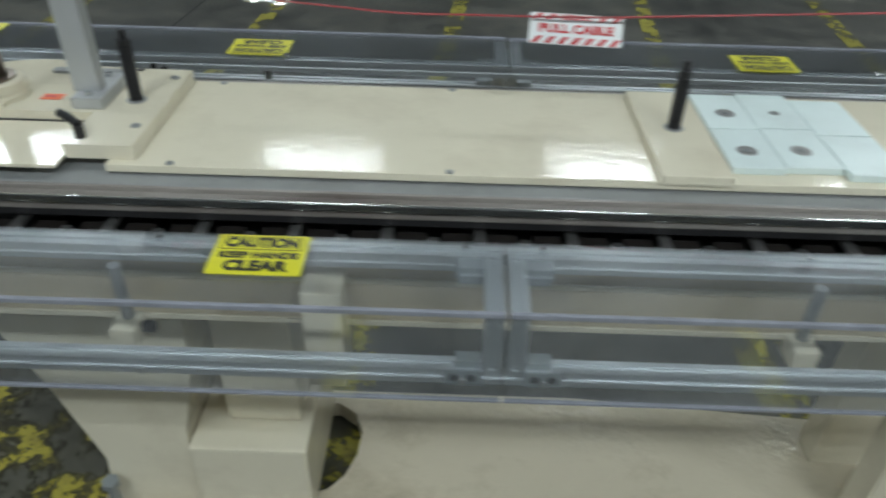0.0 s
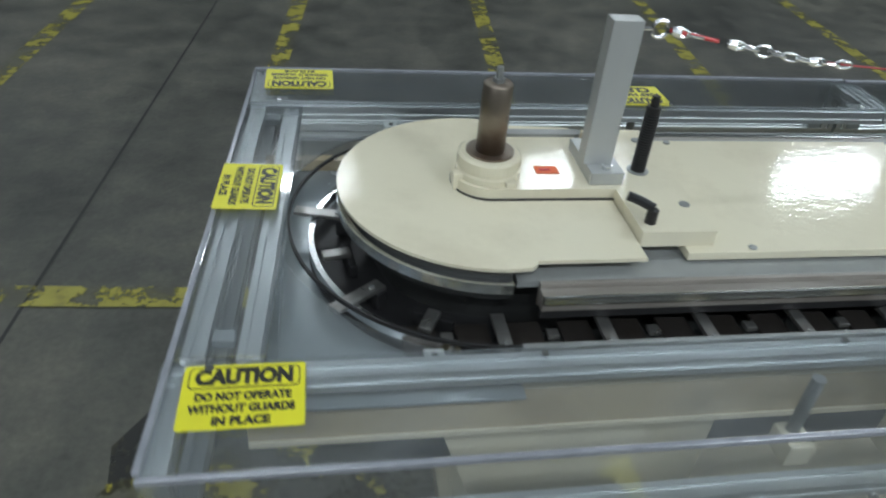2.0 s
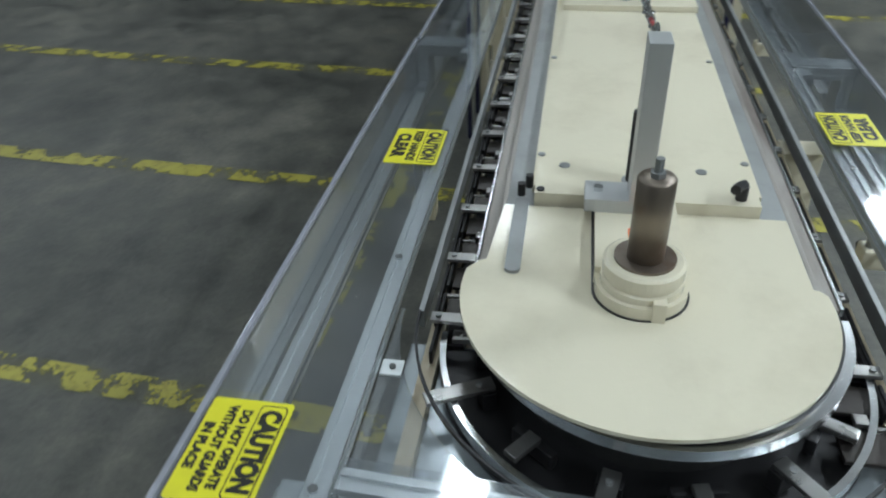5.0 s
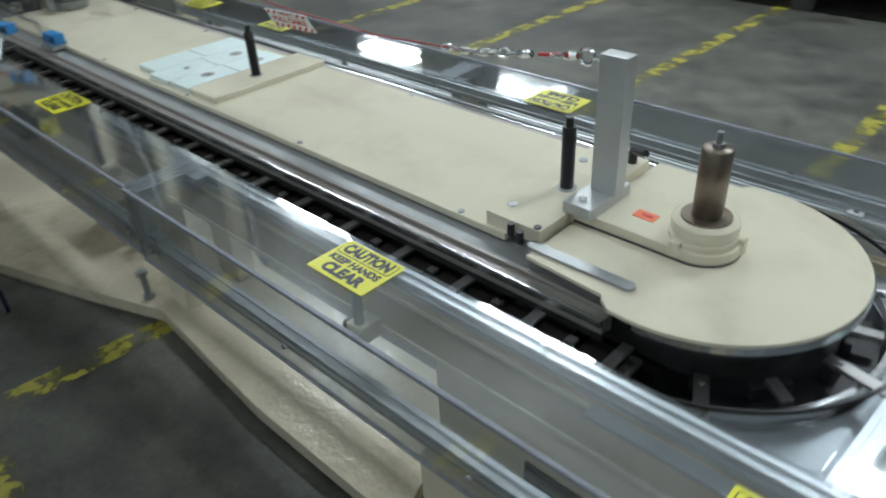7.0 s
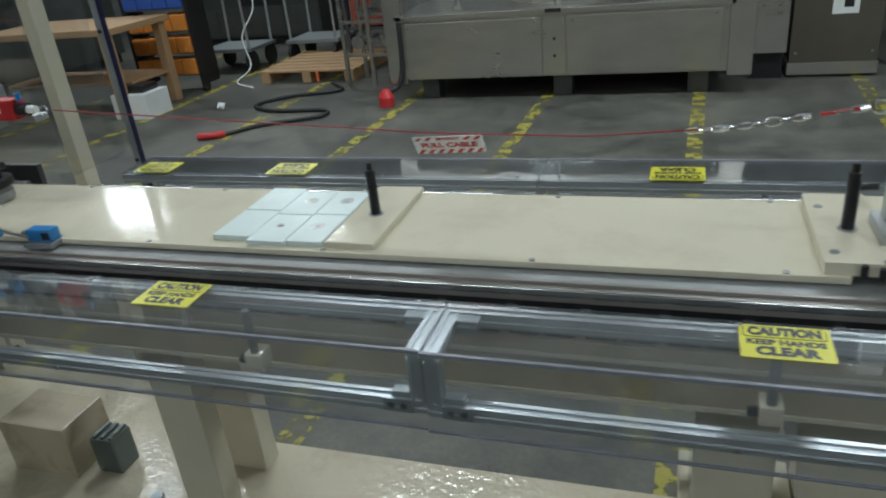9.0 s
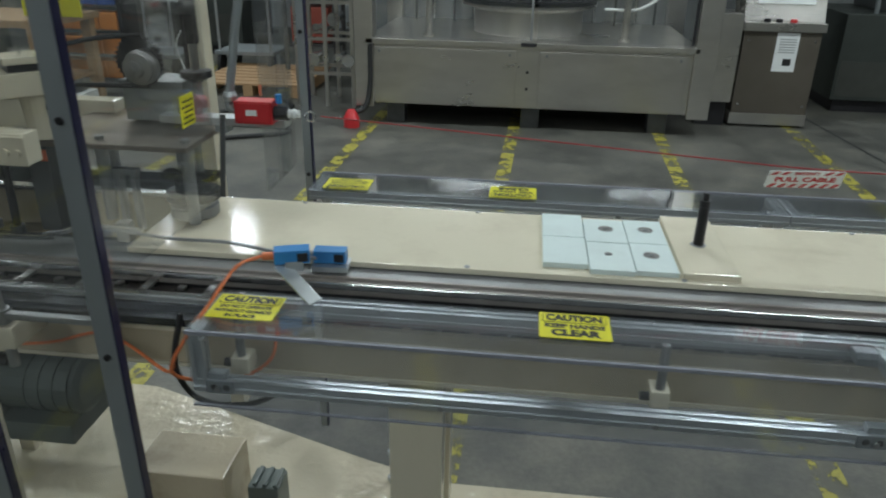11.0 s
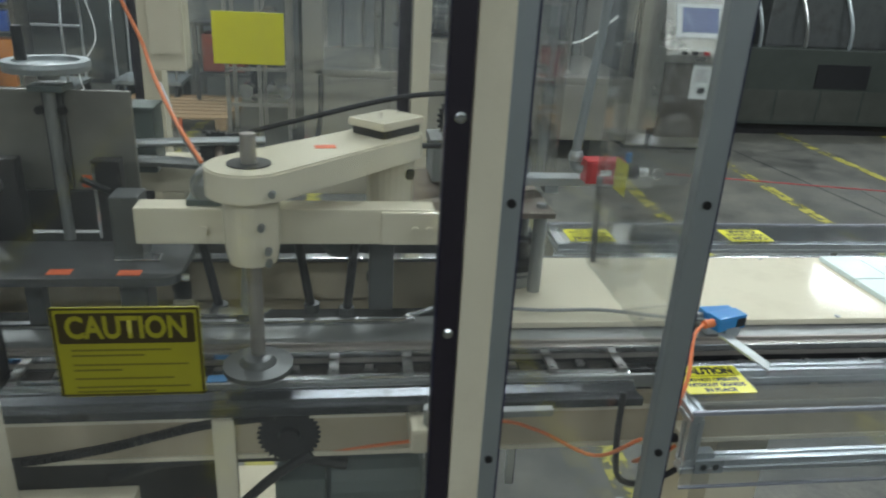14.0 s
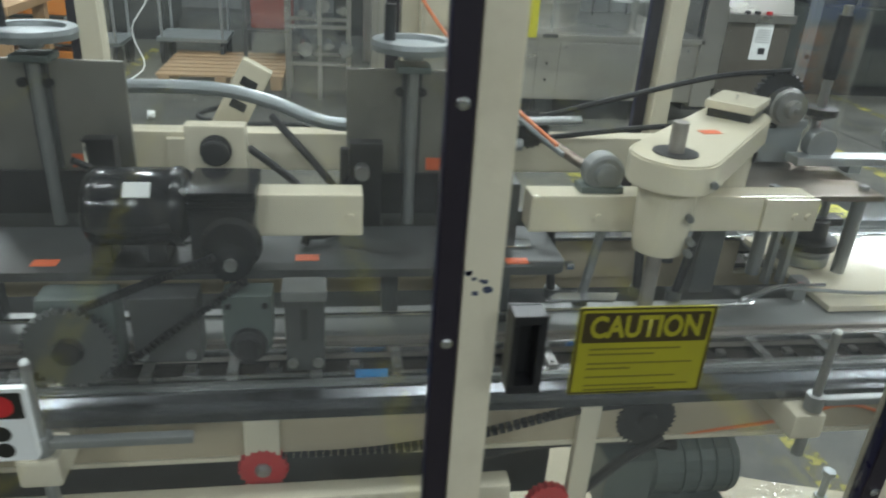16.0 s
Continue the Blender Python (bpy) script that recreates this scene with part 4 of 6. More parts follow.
window(3.421, 4.08, YF - 0.012, 0.45, 2.2, wl)
window(2.74, 3.32, YB + 0.012, 0.45, 2.2, wl)
window(3.42, 4.06, YB + 0.012, 0.45, 2.2, wl)
t = thing("window_panel", 2.37, 0.1, 1.0, "clear acrylic end window across the conveyor", "window panel", "enclosure windows")
sh = part("pane", box(B(), 2.366, 2.372, 0.115, YF - 0.024, 1.083, 2.2), WINDOW, t)
sh.visible_shadow = False
sh = part("pane", box(B(), 2.366, 2.372, -0.42, -0.18, 0.99, 2.2), WINDOW, t)
sh.visible_shadow = False

big = thing("caution_plate", 3.14, YF, 1.147, "large yellow caution plate on the clear enclosure door", "sign")
m = Matrix.Translation((3.142, YF - 0.0085, 1.147)) @ pose(0, 0, 0, 90, 0, 180)
part("sheet", prism(B(), rounded(-0.0925, 0.0925, -0.066, 0.066, 0.004), -0.0005, 0.0012, m), YELLOW_SHADED, big)
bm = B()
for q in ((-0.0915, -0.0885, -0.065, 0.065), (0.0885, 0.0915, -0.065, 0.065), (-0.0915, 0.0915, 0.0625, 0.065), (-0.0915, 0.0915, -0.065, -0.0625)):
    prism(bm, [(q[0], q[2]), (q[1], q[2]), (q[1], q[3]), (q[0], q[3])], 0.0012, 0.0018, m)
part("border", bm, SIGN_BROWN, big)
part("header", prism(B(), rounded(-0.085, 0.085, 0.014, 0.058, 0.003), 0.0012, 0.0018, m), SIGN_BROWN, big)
lettering("lettering", "CAUTION", 0.044, YELLOW_SHADED, big, m @ pose(0, 0.036, 0.0022), 0.150, bold=0.0014)
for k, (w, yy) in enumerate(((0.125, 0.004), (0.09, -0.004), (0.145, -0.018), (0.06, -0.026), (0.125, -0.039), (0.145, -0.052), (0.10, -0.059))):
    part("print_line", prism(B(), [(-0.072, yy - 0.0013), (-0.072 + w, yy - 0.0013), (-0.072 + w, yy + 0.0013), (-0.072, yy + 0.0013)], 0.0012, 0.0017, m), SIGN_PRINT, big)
small = thing("safety_plate", 3.955, YF, 1.06, "white safety notice with a red mark on the enclosure door", "sign")
m = Matrix.Translation((3.945, YF + 0.001, 1.075)) @ pose(0, 0, 0, 90, 0, 180)
part("sheet", prism(B(), rounded(-0.055, 0.055, -0.052, 0.052, 0.003), -0.008, 0.0012, m), WHITE, small)
part("header", prism(B(), rounded(-0.050, 0.050, 0.010, 0.047, 0.003), 0.0012, 0.0017, m), INK, small)
part("mark", cyl(B(), tuple(m @ Vector((0.025, 0.028, 0.0017))), tuple(m @ Vector((0.025, 0.028, 0.0022))), 0.015), RED, small)
for k in range(2):
    part("symbol", prism(B(), arc(0.02, -0.012 - 0.024 * k, 0.011, 0, 360, 16)[:-1], 0.0012, 0.0017, m), INK, small)
hd = thing("door_handle", 3.31, YF, 1.18, "black plastic pull handle on the enclosure door", "handle")
part("back_plate", box(B(), 3.288, 3.330, YF, YF + 0.008, 1.118, 1.228, 0.003), BLACK, hd)
bm = B()
for q in ((3.288, 3.330, 1.216, 1.228), (3.288, 3.330, 1.118, 1.130), (3.288, 3.298, 1.13, 1.216), (3.322, 3.330, 1.13, 1.216)):
    box(bm, q[0], q[1], YF + 0.008, YF + 0.036, q[2], q[3], 0.002)
part("pull", bm, BLACK, hd)
ybx = thing("yellow_plate", 3.11, YB, 1.43, "plain yellow plate on the far enclosure window", "sign")
part("sheet", box(B(), 3.02, 3.20, YB + 0.016, YB + 0.022, 1.365, 1.495, 0.002), YELLOW, ybx)
jb = thing("junction_box", 3.32, YB, 1.5, "cream junction box on the far enclosure post", "box")
part("body", box(B(), 3.245, 3.33, YB + 0.06, YB + 0.14, 1.36, 1.60, 0.006), CREAM, jb)
part("cover", box(B(), 3.25, 3.325, YB + 0.141, YB + 0.146, 1.40, 1.59, 0.003), CREAM, jb)

# ---------- machine head: frame and drives ----------
hb = thing("head_beam", 3.4, 0.2, 1.2, "cream-painted steel cross beam carrying the arm", "beam")
part("beam", box(B(), 2.705, 3.215, 0.195, 0.245, 1.170, 1.235, 0.004), CREAM, hb)
part("beam", box(B(), 3.49, 3.70, 0.195, 0.245, 1.165, 1.235, 0.004), CREAM, hb)
part("splice", box(B(), 2.698, 2.80, 0.243, 0.252, 1.172, 1.232, 0.003), CREAM, hb)
for x in (2.715, 2.74, 3.10, 3.51):
    part("bolt", cyl(B(), (x, 0.252, 1.20), (x, 0.258, 1.20), 0.007, seg=10), CREAM, hb)
hb2 = thing("head_beam", 3.4, -0.2, 1.2, "cream-painted rear steel beam of the machine head", "beam")
part("beam", box(B(), 2.75, 4.4, -0.22, -0.17, 1.13, 1.21, 0.004), CREAM, hb2)
part("lug", box(B(), 3.82, 3.87, -0.17, -0.155, 1.10, 1.2, 0.003), CREAM, hb2)
for x in (3.22, 4.38):
    part("leg", box(B(), x, x + 0.05, -0.22, -0.17, 0.05, 1.13, 0.004), CREAM, hb2)
    part("leg", box(B(), x, x + 0.05, 0.13, 0.19, 0.90, 1.235, 0.004), DARK_GREY, hb)
lowf = thing("machine_underframe", 3.4, 0.0, 0.06, "cream-painted lower frame of the machine head", "frame")
for ya in (0.39, -0.44):
    part("sill", box(B(), 2.9, 4.5, ya, ya + 0.05, 0.50, 0.60, 0.006), CREAM, lowf)
    for x in (3.28, 4.4):
        part("leg", box(B(), x, x + 0.06, ya, ya + 0.05, 0.055, 0.50, 0.004), CREAM, lowf)
part("front_sill", box(B(), 3.23, 4.5, 0.335, 0.375, 0.60, 0.738, 0.005), CREAM, lowf)
part("hanger", box(B(), 3.06, 3.10, 0.30, 0.32, 0.55, 0.86, 0.004), CREAM, lowf)
part("hanger", box(B(), 3.63, 3.69, 0.30, 0.32, 0.70, 0.86, 0.004), CREAM, lowf)
part("block", box(B(), 2.47, 2.73, -0.10, 0.08, 0.058, 0.25, 0.006), CREAM_SIDE, lowf, "oil-stained cream block in the shaded cream tone")
blk = thing("grey_block", 2.38, 0.0, 0.06, "small grey cast block on the cream footing", "block")
part("body", box(B(), 2.335, 2.425, -0.05, 0.035, 0.058, 0.19, 0.008), GREEN_GREY, blk)
for k in range(3):
    part("rib", box(B(), 2.34 + 0.03 * k, 2.352 + 0.03 * k, -0.045, 0.03, 0.19, 0.20, 0.003), GREEN_GREY, blk)
part("inner_panel", box(B(), 2.55, 4.4, -0.176, -0.170, 0.862, 0.957, 0.002), CREAM_SIDE, lowf, "oil-browned cream inner panel")
part("panel_rim", box(B(), 2.55, 4.4, -0.200, -0.168, 0.9625, 0.970, 0.002), BRIGHT, lowf, "bright steel rim")
part("rear_panel", box(B(), 2.6, 4.4, -0.30, -0.28, 0.90, 0.99, 0.004), DARK_GREY, lowf)

# Black panel put in to darken the gap below the rails.
part("gap_shade_panel", box(B(), 3.10, 4.5, 0.18, 0.20, 0.55, 0.775, 0.004), BLACK_STEEL, lowf, "black panel added for the shaded gap under the rails")
# pan that joins the rails under the head
pan = thing("drip_lip", 3.4, 0.34, 0.92, "bent bright sheet-metal lip along the chain", "lip")
bm = B()
for pts in ([(0.312, 0.925), (0.335, 0.912), (0.372, 0.918), (0.372, 0.902), (0.368, 0.902), (0.368, 0.913), (0.335, 0.907), (0.312, 0.920)],):
    loft(bm, [[Vector((x, y, z)) for y, z in pts] for x in (2.32, 4.5)])
part("lip", bm, OILY_STEEL, pan)
part("rail", box(B(), 2.32, 4.5, 0.287, 0.3065, 0.912, 0.933, 0.006), BRIGHT, pan, "rounded bright steel rail")
part("rail_foot", box(B(), 2.32, 4.5, 0.3168, 0.3208, 0.905, 0.926, 0.001), BRIGHT, pan)
for x, w in ((3.447, 0.055), (3.07, 0.035)):
    part("tape", box(B(), x, x + w, 0.2860, 0.3075, 0.911, 0.9338), BLUE, pan, "strip of blue tape")
deckr = thing("bed_rods", 3.3, 0.15, 0.98, "bright guide rods along the chain", "rods")
for yy, z, r in ((0.19, 0.985, 0.005), (0.205, 0.995, 0.004)):
    part("rod", tube(B(), [(2.55, yy - 0.06, z + 0.01), (2.66, yy - 0.045, z + 0.016), (2.74, yy - 0.02, z + 0.005), (2.9, yy, z), (4.4, yy, z)], r, 8), BRIGHT, deckr)
part("clamp", box(B(), 2.58, 2.61, 0.11, 0.14, 0.966, 1.012, 0.004), STEEL_GREY, deckr)
part("flap", prism(B(), [(3.0, 0.17), (3.12, 0.165), (3.15, 0.19), (3.02, 0.2)], 1.005, 1.009), BRIGHT, deckr)
for x in (2.585, 2.62):
    part("stem", box(B(), x, x + 0.012, 0.05, 0.07, 0.966, 1.10, 0.002), STEEL_GREY, deckr)
part("stem_head", box(B(), 2.58, 2.64, 0.05, 0.07, 1.10, 1.115, 0.003), STEEL_GREY, deckr)

# swing arm with its vertical shaft and disc
arm = thing("swing_arm", 3.013, 0.30, 1.17, "cream enamel arm housing with a vertical steel shaft", "machine arm")
A, C = Vector((3.013, 0.305)), Vector((2.775, 0.055))
d = (C - A).normalized()
ang = math.degrees(math.atan2(d.y, d.x))
outl = arc(A.x, A.y, 0.07, ang + 90, ang + 270, 22) + arc(C.x, C.y, 0.062, ang - 90, ang + 90, 10)
bm = prism(B(), outl, 1.283, 1.331)
bmesh.ops.recalc_face_normals(bm, faces=bm.faces)
bmesh.ops.bevel(bm, geom=[e for e in bm.edges if abs(e.verts[0].co.z - e.verts[1].co.z) < 1e-5], offset=0.003, segments=2, affect="EDGES")
part("housing", bm, CREAM, arm)
mL = Matrix.Translation((C.x - d.x * 0.01, C.y - d.y * 0.01, 0)) @ Matrix.Rotation(radians(ang), 4, "Z")
part("lid", box(B(), -0.062, 0.055, -0.045, 0.045, 1.347, 1.362, 0.003, mL), CREAM, arm)
part("lid_gap", box(B(), -0.055, 0.05, -0.039, 0.039, 1.331, 1.348, 0, mL), BLACK, arm)
for q in (-0.02, 0.03):
    c = mL @ Vector((q, 0.0, 1.362))
    part("stud", cyl(B(), c, c + Vector((0, 0, 0.008)), 0.003, seg=8), BRIGHT, arm)
part("seal", turned(B(), (A.x, A.y, 1.331), (0, 0, 1), [(0, 0.035), (0.002, 0.035), (0.002, 0.012)], 28), BLACK_STEEL, arm)
part("shaft", cyl(B(), (A.x, A.y, 0.985), (A.x, A.y, 1.380), 0.0125), BROWNED, arm, "worn steel shaft")
part("lower_hub", turned(B(), (A.x, A.y, 1.283), (0, 0, -1), [(0, 0.046), (0.09, 0.044), (0.115, 0.04), (0.118, 0.02)], 28), CREAM, arm)
part("rear_hub", turned(B(), (C.x, C.y, 1.283), (0, 0, -1), [(0, 0.05), (0.06, 0.046), (0.1, 0.046)], 24), CREAM, arm)
part("hub_hole", cyl(B(), (C.x - 0.035, C.y + 0.034, 1.255), (C.x - 0.039, C.y + 0.038, 1.255), 0.011), BLACK, arm)
part("disc", turned(B(), (A.x, A.y + 0.01, 0.962), (0, 0, 1), [(0, 0.054), (0.004, 0.060), (0.013, 0.060), (0.015, 0.032), (0.026, 0.024), (0.028, 0.012)], 32), DARK_GREY, arm, "dark steel disc")
for dx, dy, z in ((-0.04, 0.062, 1.300), (-0.02, 0.05, 1.24), (-0.03, 0.05, 1.20), (-0.03, 0.05, 1.18)):
    part("bolt", cyl(B(), (A.x + dx, A.y + dy - 0.01, z), (A.x + dx, A.y + dy + 0.004, z), 0.006, seg=8), STEEL_GREY, arm)
part("sticker", box(B(), -0.018, 0.018, -0.011, 0.011, 1.331, 1.3318, 0, Matrix.Translation((2.897, 0.188, 0)) @ Matrix.Rotation(radians(8), 4, "Z")), ORANGE, arm)


def toothed(bm, c, axis, r, n, width, bore=0.3):
    """A chain sprocket."""
    c, ax = Vector(c), Vector(axis).normalized()
    _, _, s, u = frame_of(c, c + ax)
    pts = []
    for i in range(n):
        for k, rr in ((0.0, 0.90), (0.3, 0.90), (0.5, 1.0), (0.7, 1.0)):
            a = 2 * math.pi * (i + k) / n
            pts.append((s * math.cos(a) + u * math.sin(a)) * (r * rr))
    return loft(bm, [[c + p for p in pts], [c + p + ax * width for p in pts]])


# chain drive at the head's end
drv = thing("chain_drive", 2.61, -0.06, 1.19, "dark chain sprocket with a bright clutch hub on a steel block", "drive")
part("sprocket", toothed(B(), (2.612, -0.085, 1.330), (0, 1, 0), 0.058, 30, 0.014), BLACK_STEEL, drv)
part("hub", turned(B(), (2.600, -0.07, 1.318), (0, 1, 0), [(0, 0.040), (0.018, 0.040), (0.020, 0.034), (0.034, 0.034), (0.036, 0.020), (0.05, 0.018), (0.052, 0.007), (0.06, 0.007)], 28), STEEL, drv, "bright turned hub")
part("block", box(B(), 2.524, 2.673, -0.20, -0.09, 1.186, 1.264, 0.003), ALU_DARK, drv)
part("cap", box(B(), 2.52, 2.68, -0.19, -0.085, 1.264, 1.282, 0.003), STEEL_GREY, drv)
part("chain", tube(B(), [(2.60, -0.078, 1.388), (2.75, -0.09, 1.370), (2.95, -0.10, 1.318), (3.12, -0.11, 1.27)], 0.006, 6), BLACK_STEEL, drv)
part("chain", tube(B(), [(2.60, -0.078, 1.272), (2.85, -0.09, 1.262), (3.12, -0.11, 1.225)], 0.006, 6), BLACK_STEEL, drv)
part("end_bearing", turned(B(), (2.495, -0.08, 1.236), (0, 1, 0), [(0, 0.034), (0.028, 0.034), (0.03, 0.018), (0.031, 0.012)], 22), STEEL_GREY, drv)
idl = thing("idler_sprocket", 3.13, -0.1, 1.2, "dark idler sprocket with a flanged bearing", "sprocket")
part("sprocket", toothed(B(), (3.13, -0.12, 1.245), (0, 1, 0), 0.042, 22, 0.012), BLACK_STEEL, idl)
part("axle", cyl(B(), (3.13, -0.12, 1.245), (3.085, 0.13, 1.245), 0.010), RUST_STEEL, idl)
part("bearing", turned(B(), (3.09, 0.20, 1.268), (0, 1, 0), [(0, 0.033), (0.03, 0.033), (0.034, 0.028), (0.034, 0.02), (0.04, 0.018), (0.042, 0.01)], 24), STEEL_GREY, idl)
part("bearing_foot", box(B(), 3.055, 3.13, 0.195, 0.235, 1.235, 1.247, 0.003), GREEN_GREY, idl)
tab = thing("head_table", 2.62, 0.0, 1.17, "dark steel table plate under the chain drive", "table")
part("plate", box(B(), 2.44, 2.81, -0.22, 0.10, 1.168, 1.180, 0.002), RUST_STEEL, tab)
for x, y in ((2.46, 0.06), (2.66, 0.06), (2.78, -0.18)):
    part("column", cyl(B(), (x, y, 0.99), (x, y, 1.168), 0.014), STEEL_GREY, tab)
    part("nut", cyl(B(), (x, y, 1.18), (x, y, 1.188), 0.011, seg=6), STEEL_GREY, tab)
rng = thing("cutter_ring", 2.50, -0.02, 0.98, "dark steel ring assembly standing on the deck's end", "tool")
part("ring", turned(B(), (2.495, -0.02, 0.980), (0, 0, 1), [(0, 0.052), (0.004, 0.056), (0.026, 0.056), (0.030, 0.050), (0.036, 0.050)], 30), STEEL_GREY, rng)
part("flange", turned(B(), (2.495, -0.02, 1.024), (0, 0, 1), [(0, 0.064), (0.016, 0.064), (0.018, 0.04), (0.06, 0.038)], 30), BLACK_STEEL, rng)
part("yoke", box(B(), 2.43, 2.56, -0.04, 0.0, 1.07, 1.088, 0.004), BLACK_STEEL, rng)
part("knob_post", cyl(B(), (2.49, -0.10, 1.18), (2.49, -0.10, 1.52), 0.010, seg=12), STEEL, rng)
part("knob", turned(B(), (2.49, -0.10, 1.282), (0, 0, 1), [(0, 0.012), (0.012, 0.036), (0.026, 0.036), (0.028, 0.015)], 20), BLACK_STEEL, rng)
part("knob_sleeve", cyl(B(), (2.49, -0.10, 1.37), (2.49, -0.10, 1.5), 0.015, seg=14), BLACK_STEEL, rng)
for x in (2.47, 2.515):
    part("pillar", cyl(B(), (x, -0.02, 1.04), (x, -0.02, 1.168), 0.009, seg=12), STEEL_GREY, rng)

sw = thing("pull_switch", 2.31, 0.0, 1.24, "red emergency cable switch on an aluminium bar", "switch")
part("body", box(B(), 2.272, 2.358, -0.028, 0.018, 1.217, 1.268, 0.005), RED, sw)
part("cover", box(B(), 2.277, 2.352, 0.018, 0.021, 1.221, 1.264, 0.002), RED, sw)
part("badge", box(B(), 2.305, 2.330, 0.021, 0.0216, 1.237, 1.250), WHITE, sw)
part("gland", cyl(B(), (2.24, -0.004, 1.240), (2.272, -0.004, 1.240), 0.016, seg=14), BLACK, sw)
part("bellows", turned(B(), (2.24, -0.004, 1.240), (-1, 0, 0), [(0, 0.011), (0.006, 0.008), (0.012, 0.011), (0.018, 0.008), (0.024, 0.009)], 14), WHITE, sw)
part("reset_knob", cyl(B(), (2.262, -0.004, 1.262), (2.262, -0.004, 1.282), 0.007, seg=12), BLUE, sw)
part("eye", tube(B(), [(2.192 + 0.011 * math.cos(a), -0.004, 1.236 + 0.011 * math.sin(a)) for a in (2 * math.pi * i / 14 for i in range(15))], 0.0022, 6, 1), BRIGHT, sw)
part("bar", box(B(), 2.26, 2.56, -0.075, -0.030, 1.198, 1.216, 0.002), ALU, sw)
part("bar_post", box(B(), 2.40, 2.43, -0.07, -0.035, 1.18, 1.198, 0.002), ALU_DARK, sw)
part("hanging_stop", cyl(B(), (2.358, 0.122, 1.083), (2.354, 0.088, 1.255), 0.006, seg=10), DARK_GREY, sw, "dark steel stop rod")
yc = thing("yellow_tag", 2.365, 0.22, 1.3, "small yellow warning sticker on the clear end window", "sign")
part("sheet", box(B(), 2.3648, 2.3658, 0.192, 0.250, 1.264, 1.324), YELLOW, yc)
for k in range(5):
    part("print_line", box(B(), 2.3644, 2.3648, 0.197 + 0.004 * (k % 2), 0.245 - 0.005 * (k % 3), 1.270 + 0.010 * k, 1.2735 + 0.010 * k), INK, yc)

# photo sensors at the guard's end
for nm, x, y, z, rot in (("photo_sensor", 2.150, 0.305, 1.028, 18), ("photo_sensor", 2.105, 0.195, 0.981, 4)):
    low = z < 1.0
    t = thing(nm, x, y, z, "blue photo sensor on a bent aluminium bracket" if not low else "blue photo sensor lying on a plate on the rail", "sensor", "photo sensors")
    m = Matrix.Translation((x, y, z)) @ Matrix.Rotation(radians(rot), 4, "Z")
    part("body", box(B(), -0.034, 0.034, -0.016, 0.016, 0.0, 0.028, 0.003, m), BLUE, t)
    part("lens", box(B(), -0.030, -0.01, 0.016, 0.018, 0.005, 0.022, 0, m), BLACK, t)
    part("plug", cyl(B(), m @ Vector((0.034, 0, 0.014)), m @ Vector((0.056, 0, 0.014)), 0.008, seg=12), ORANGE_CABLE if not low else STEEL, t)
    if not low:
        part("bracket", box(B(), -0.02, 0.014, 0.012, 0.016, -0.016, 0.006, 0.001, m), ALU, t)
        p0, p1 = Vector((2.160, 0.326, 1.020)), Vector((2.088, 0.372, 0.978))
        part("bracket_foot", box(B(), -0.012, (p1 - p0).length, -0.002, 0.002, -0.016, 0.016, 0.001, Matrix.Translation(p0) @ (p1 - p0).to_track_quat("X", "Y").to_matrix().to_4x4()), ALU, t)
    else:
        part("base_plate", box(B(), -0.04, 0.036, -0.022, 0.03, -0.013, -0.001, 0.001, m), ALU, t)
cb = thing("sensor_cable", 2.3, 0.4, 0.9, "orange sensor cable looping down beside the guard", "cable")
part("cable", tube(B(), [(2.205, 0.322, 1.042), (2.24, 0.36, 1.035), (2.27, 0.42, 0.99), (2.31, 0.46, 0.93), (2.345, 0.46, 0.86), (2.33, 0.40, 0.80), (2.26, 0.37, 0.79), (2.20, 0.34, 0.82), (2.19, 0.31, 0.87)], 0.0035, 8), ORANGE_CABLE, cb)
part("cable", tube(B(), [(2.345, 0.44, 0.88), (2.40, 0.38, 0.80), (2.50, 0.34, 0.83), (2.58, 0.32, 0.84), (2.70, 0.31, 0.80), (2.9, 0.30, 0.77)], 0.0035, 8), ORANGE_CABLE, cb)
cb2 = thing("black_cable", 2.3, 0.35, 0.8, "black cable hanging in a loop under the guard", "cable")
part("cable", tube(B(), [(2.36, 0.37, 0.93), (2.37, 0.40, 0.83), (2.34, 0.38, 0.74), (2.25, 0.35, 0.715), (2.15, 0.33, 0.76)], 0.006, 8), BLACK, cb2)
cb3 = thing("grey_cable", 2.4, 0.2, 0.99, "grey sensor cable lying along the rail", "cable")
part("cable", tube(B(), [(2.13, 0.218, 0.995), (2.22, 0.19, 0.99), (2.34, 0.16, 0.992), (2.46, 0.155, 0.990), (2.56, 0.15, 0.995), (2.64, 0.15, 1.0)], 0.004, 8), STEEL_GREY, cb3)
pin = thing("guard_clamp", 2.71, 0.40, 0.8, "cream clamp block with an upright steel pin", "clamp")
part("pin", cyl(B(), (2.713, 0.40, 0.85), (2.713, 0.40, 1.055), 0.0075), STEEL, pin)
part("pin_tip", turned(B(), (2.713, 0.40, 1.055), (0, 0, 1), [(0, 0.0075), (0.004, 0.006), (0.007, 0.002)], 12), WHITE, pin)
part("collar", cyl(B(), (2.713, 0.40, 0.90), (2.713, 0.40, 0.93), 0.016), STEEL_GREY, pin)
part("block", box(B(), 2.69, 2.75, 0.30, 0.415, 0.845, 0.895, 0.008), CREAM, pin)
part("tail", cyl(B(), (2.713, 0.40, 0.80), (2.713, 0.40, 0.85), 0.010), STEEL_GREY, pin)
part("arm", box(B(), 2.50, 2.70, 0.395, 0.412, 0.912, 0.926, 0.004), STEEL_GREY, pin)
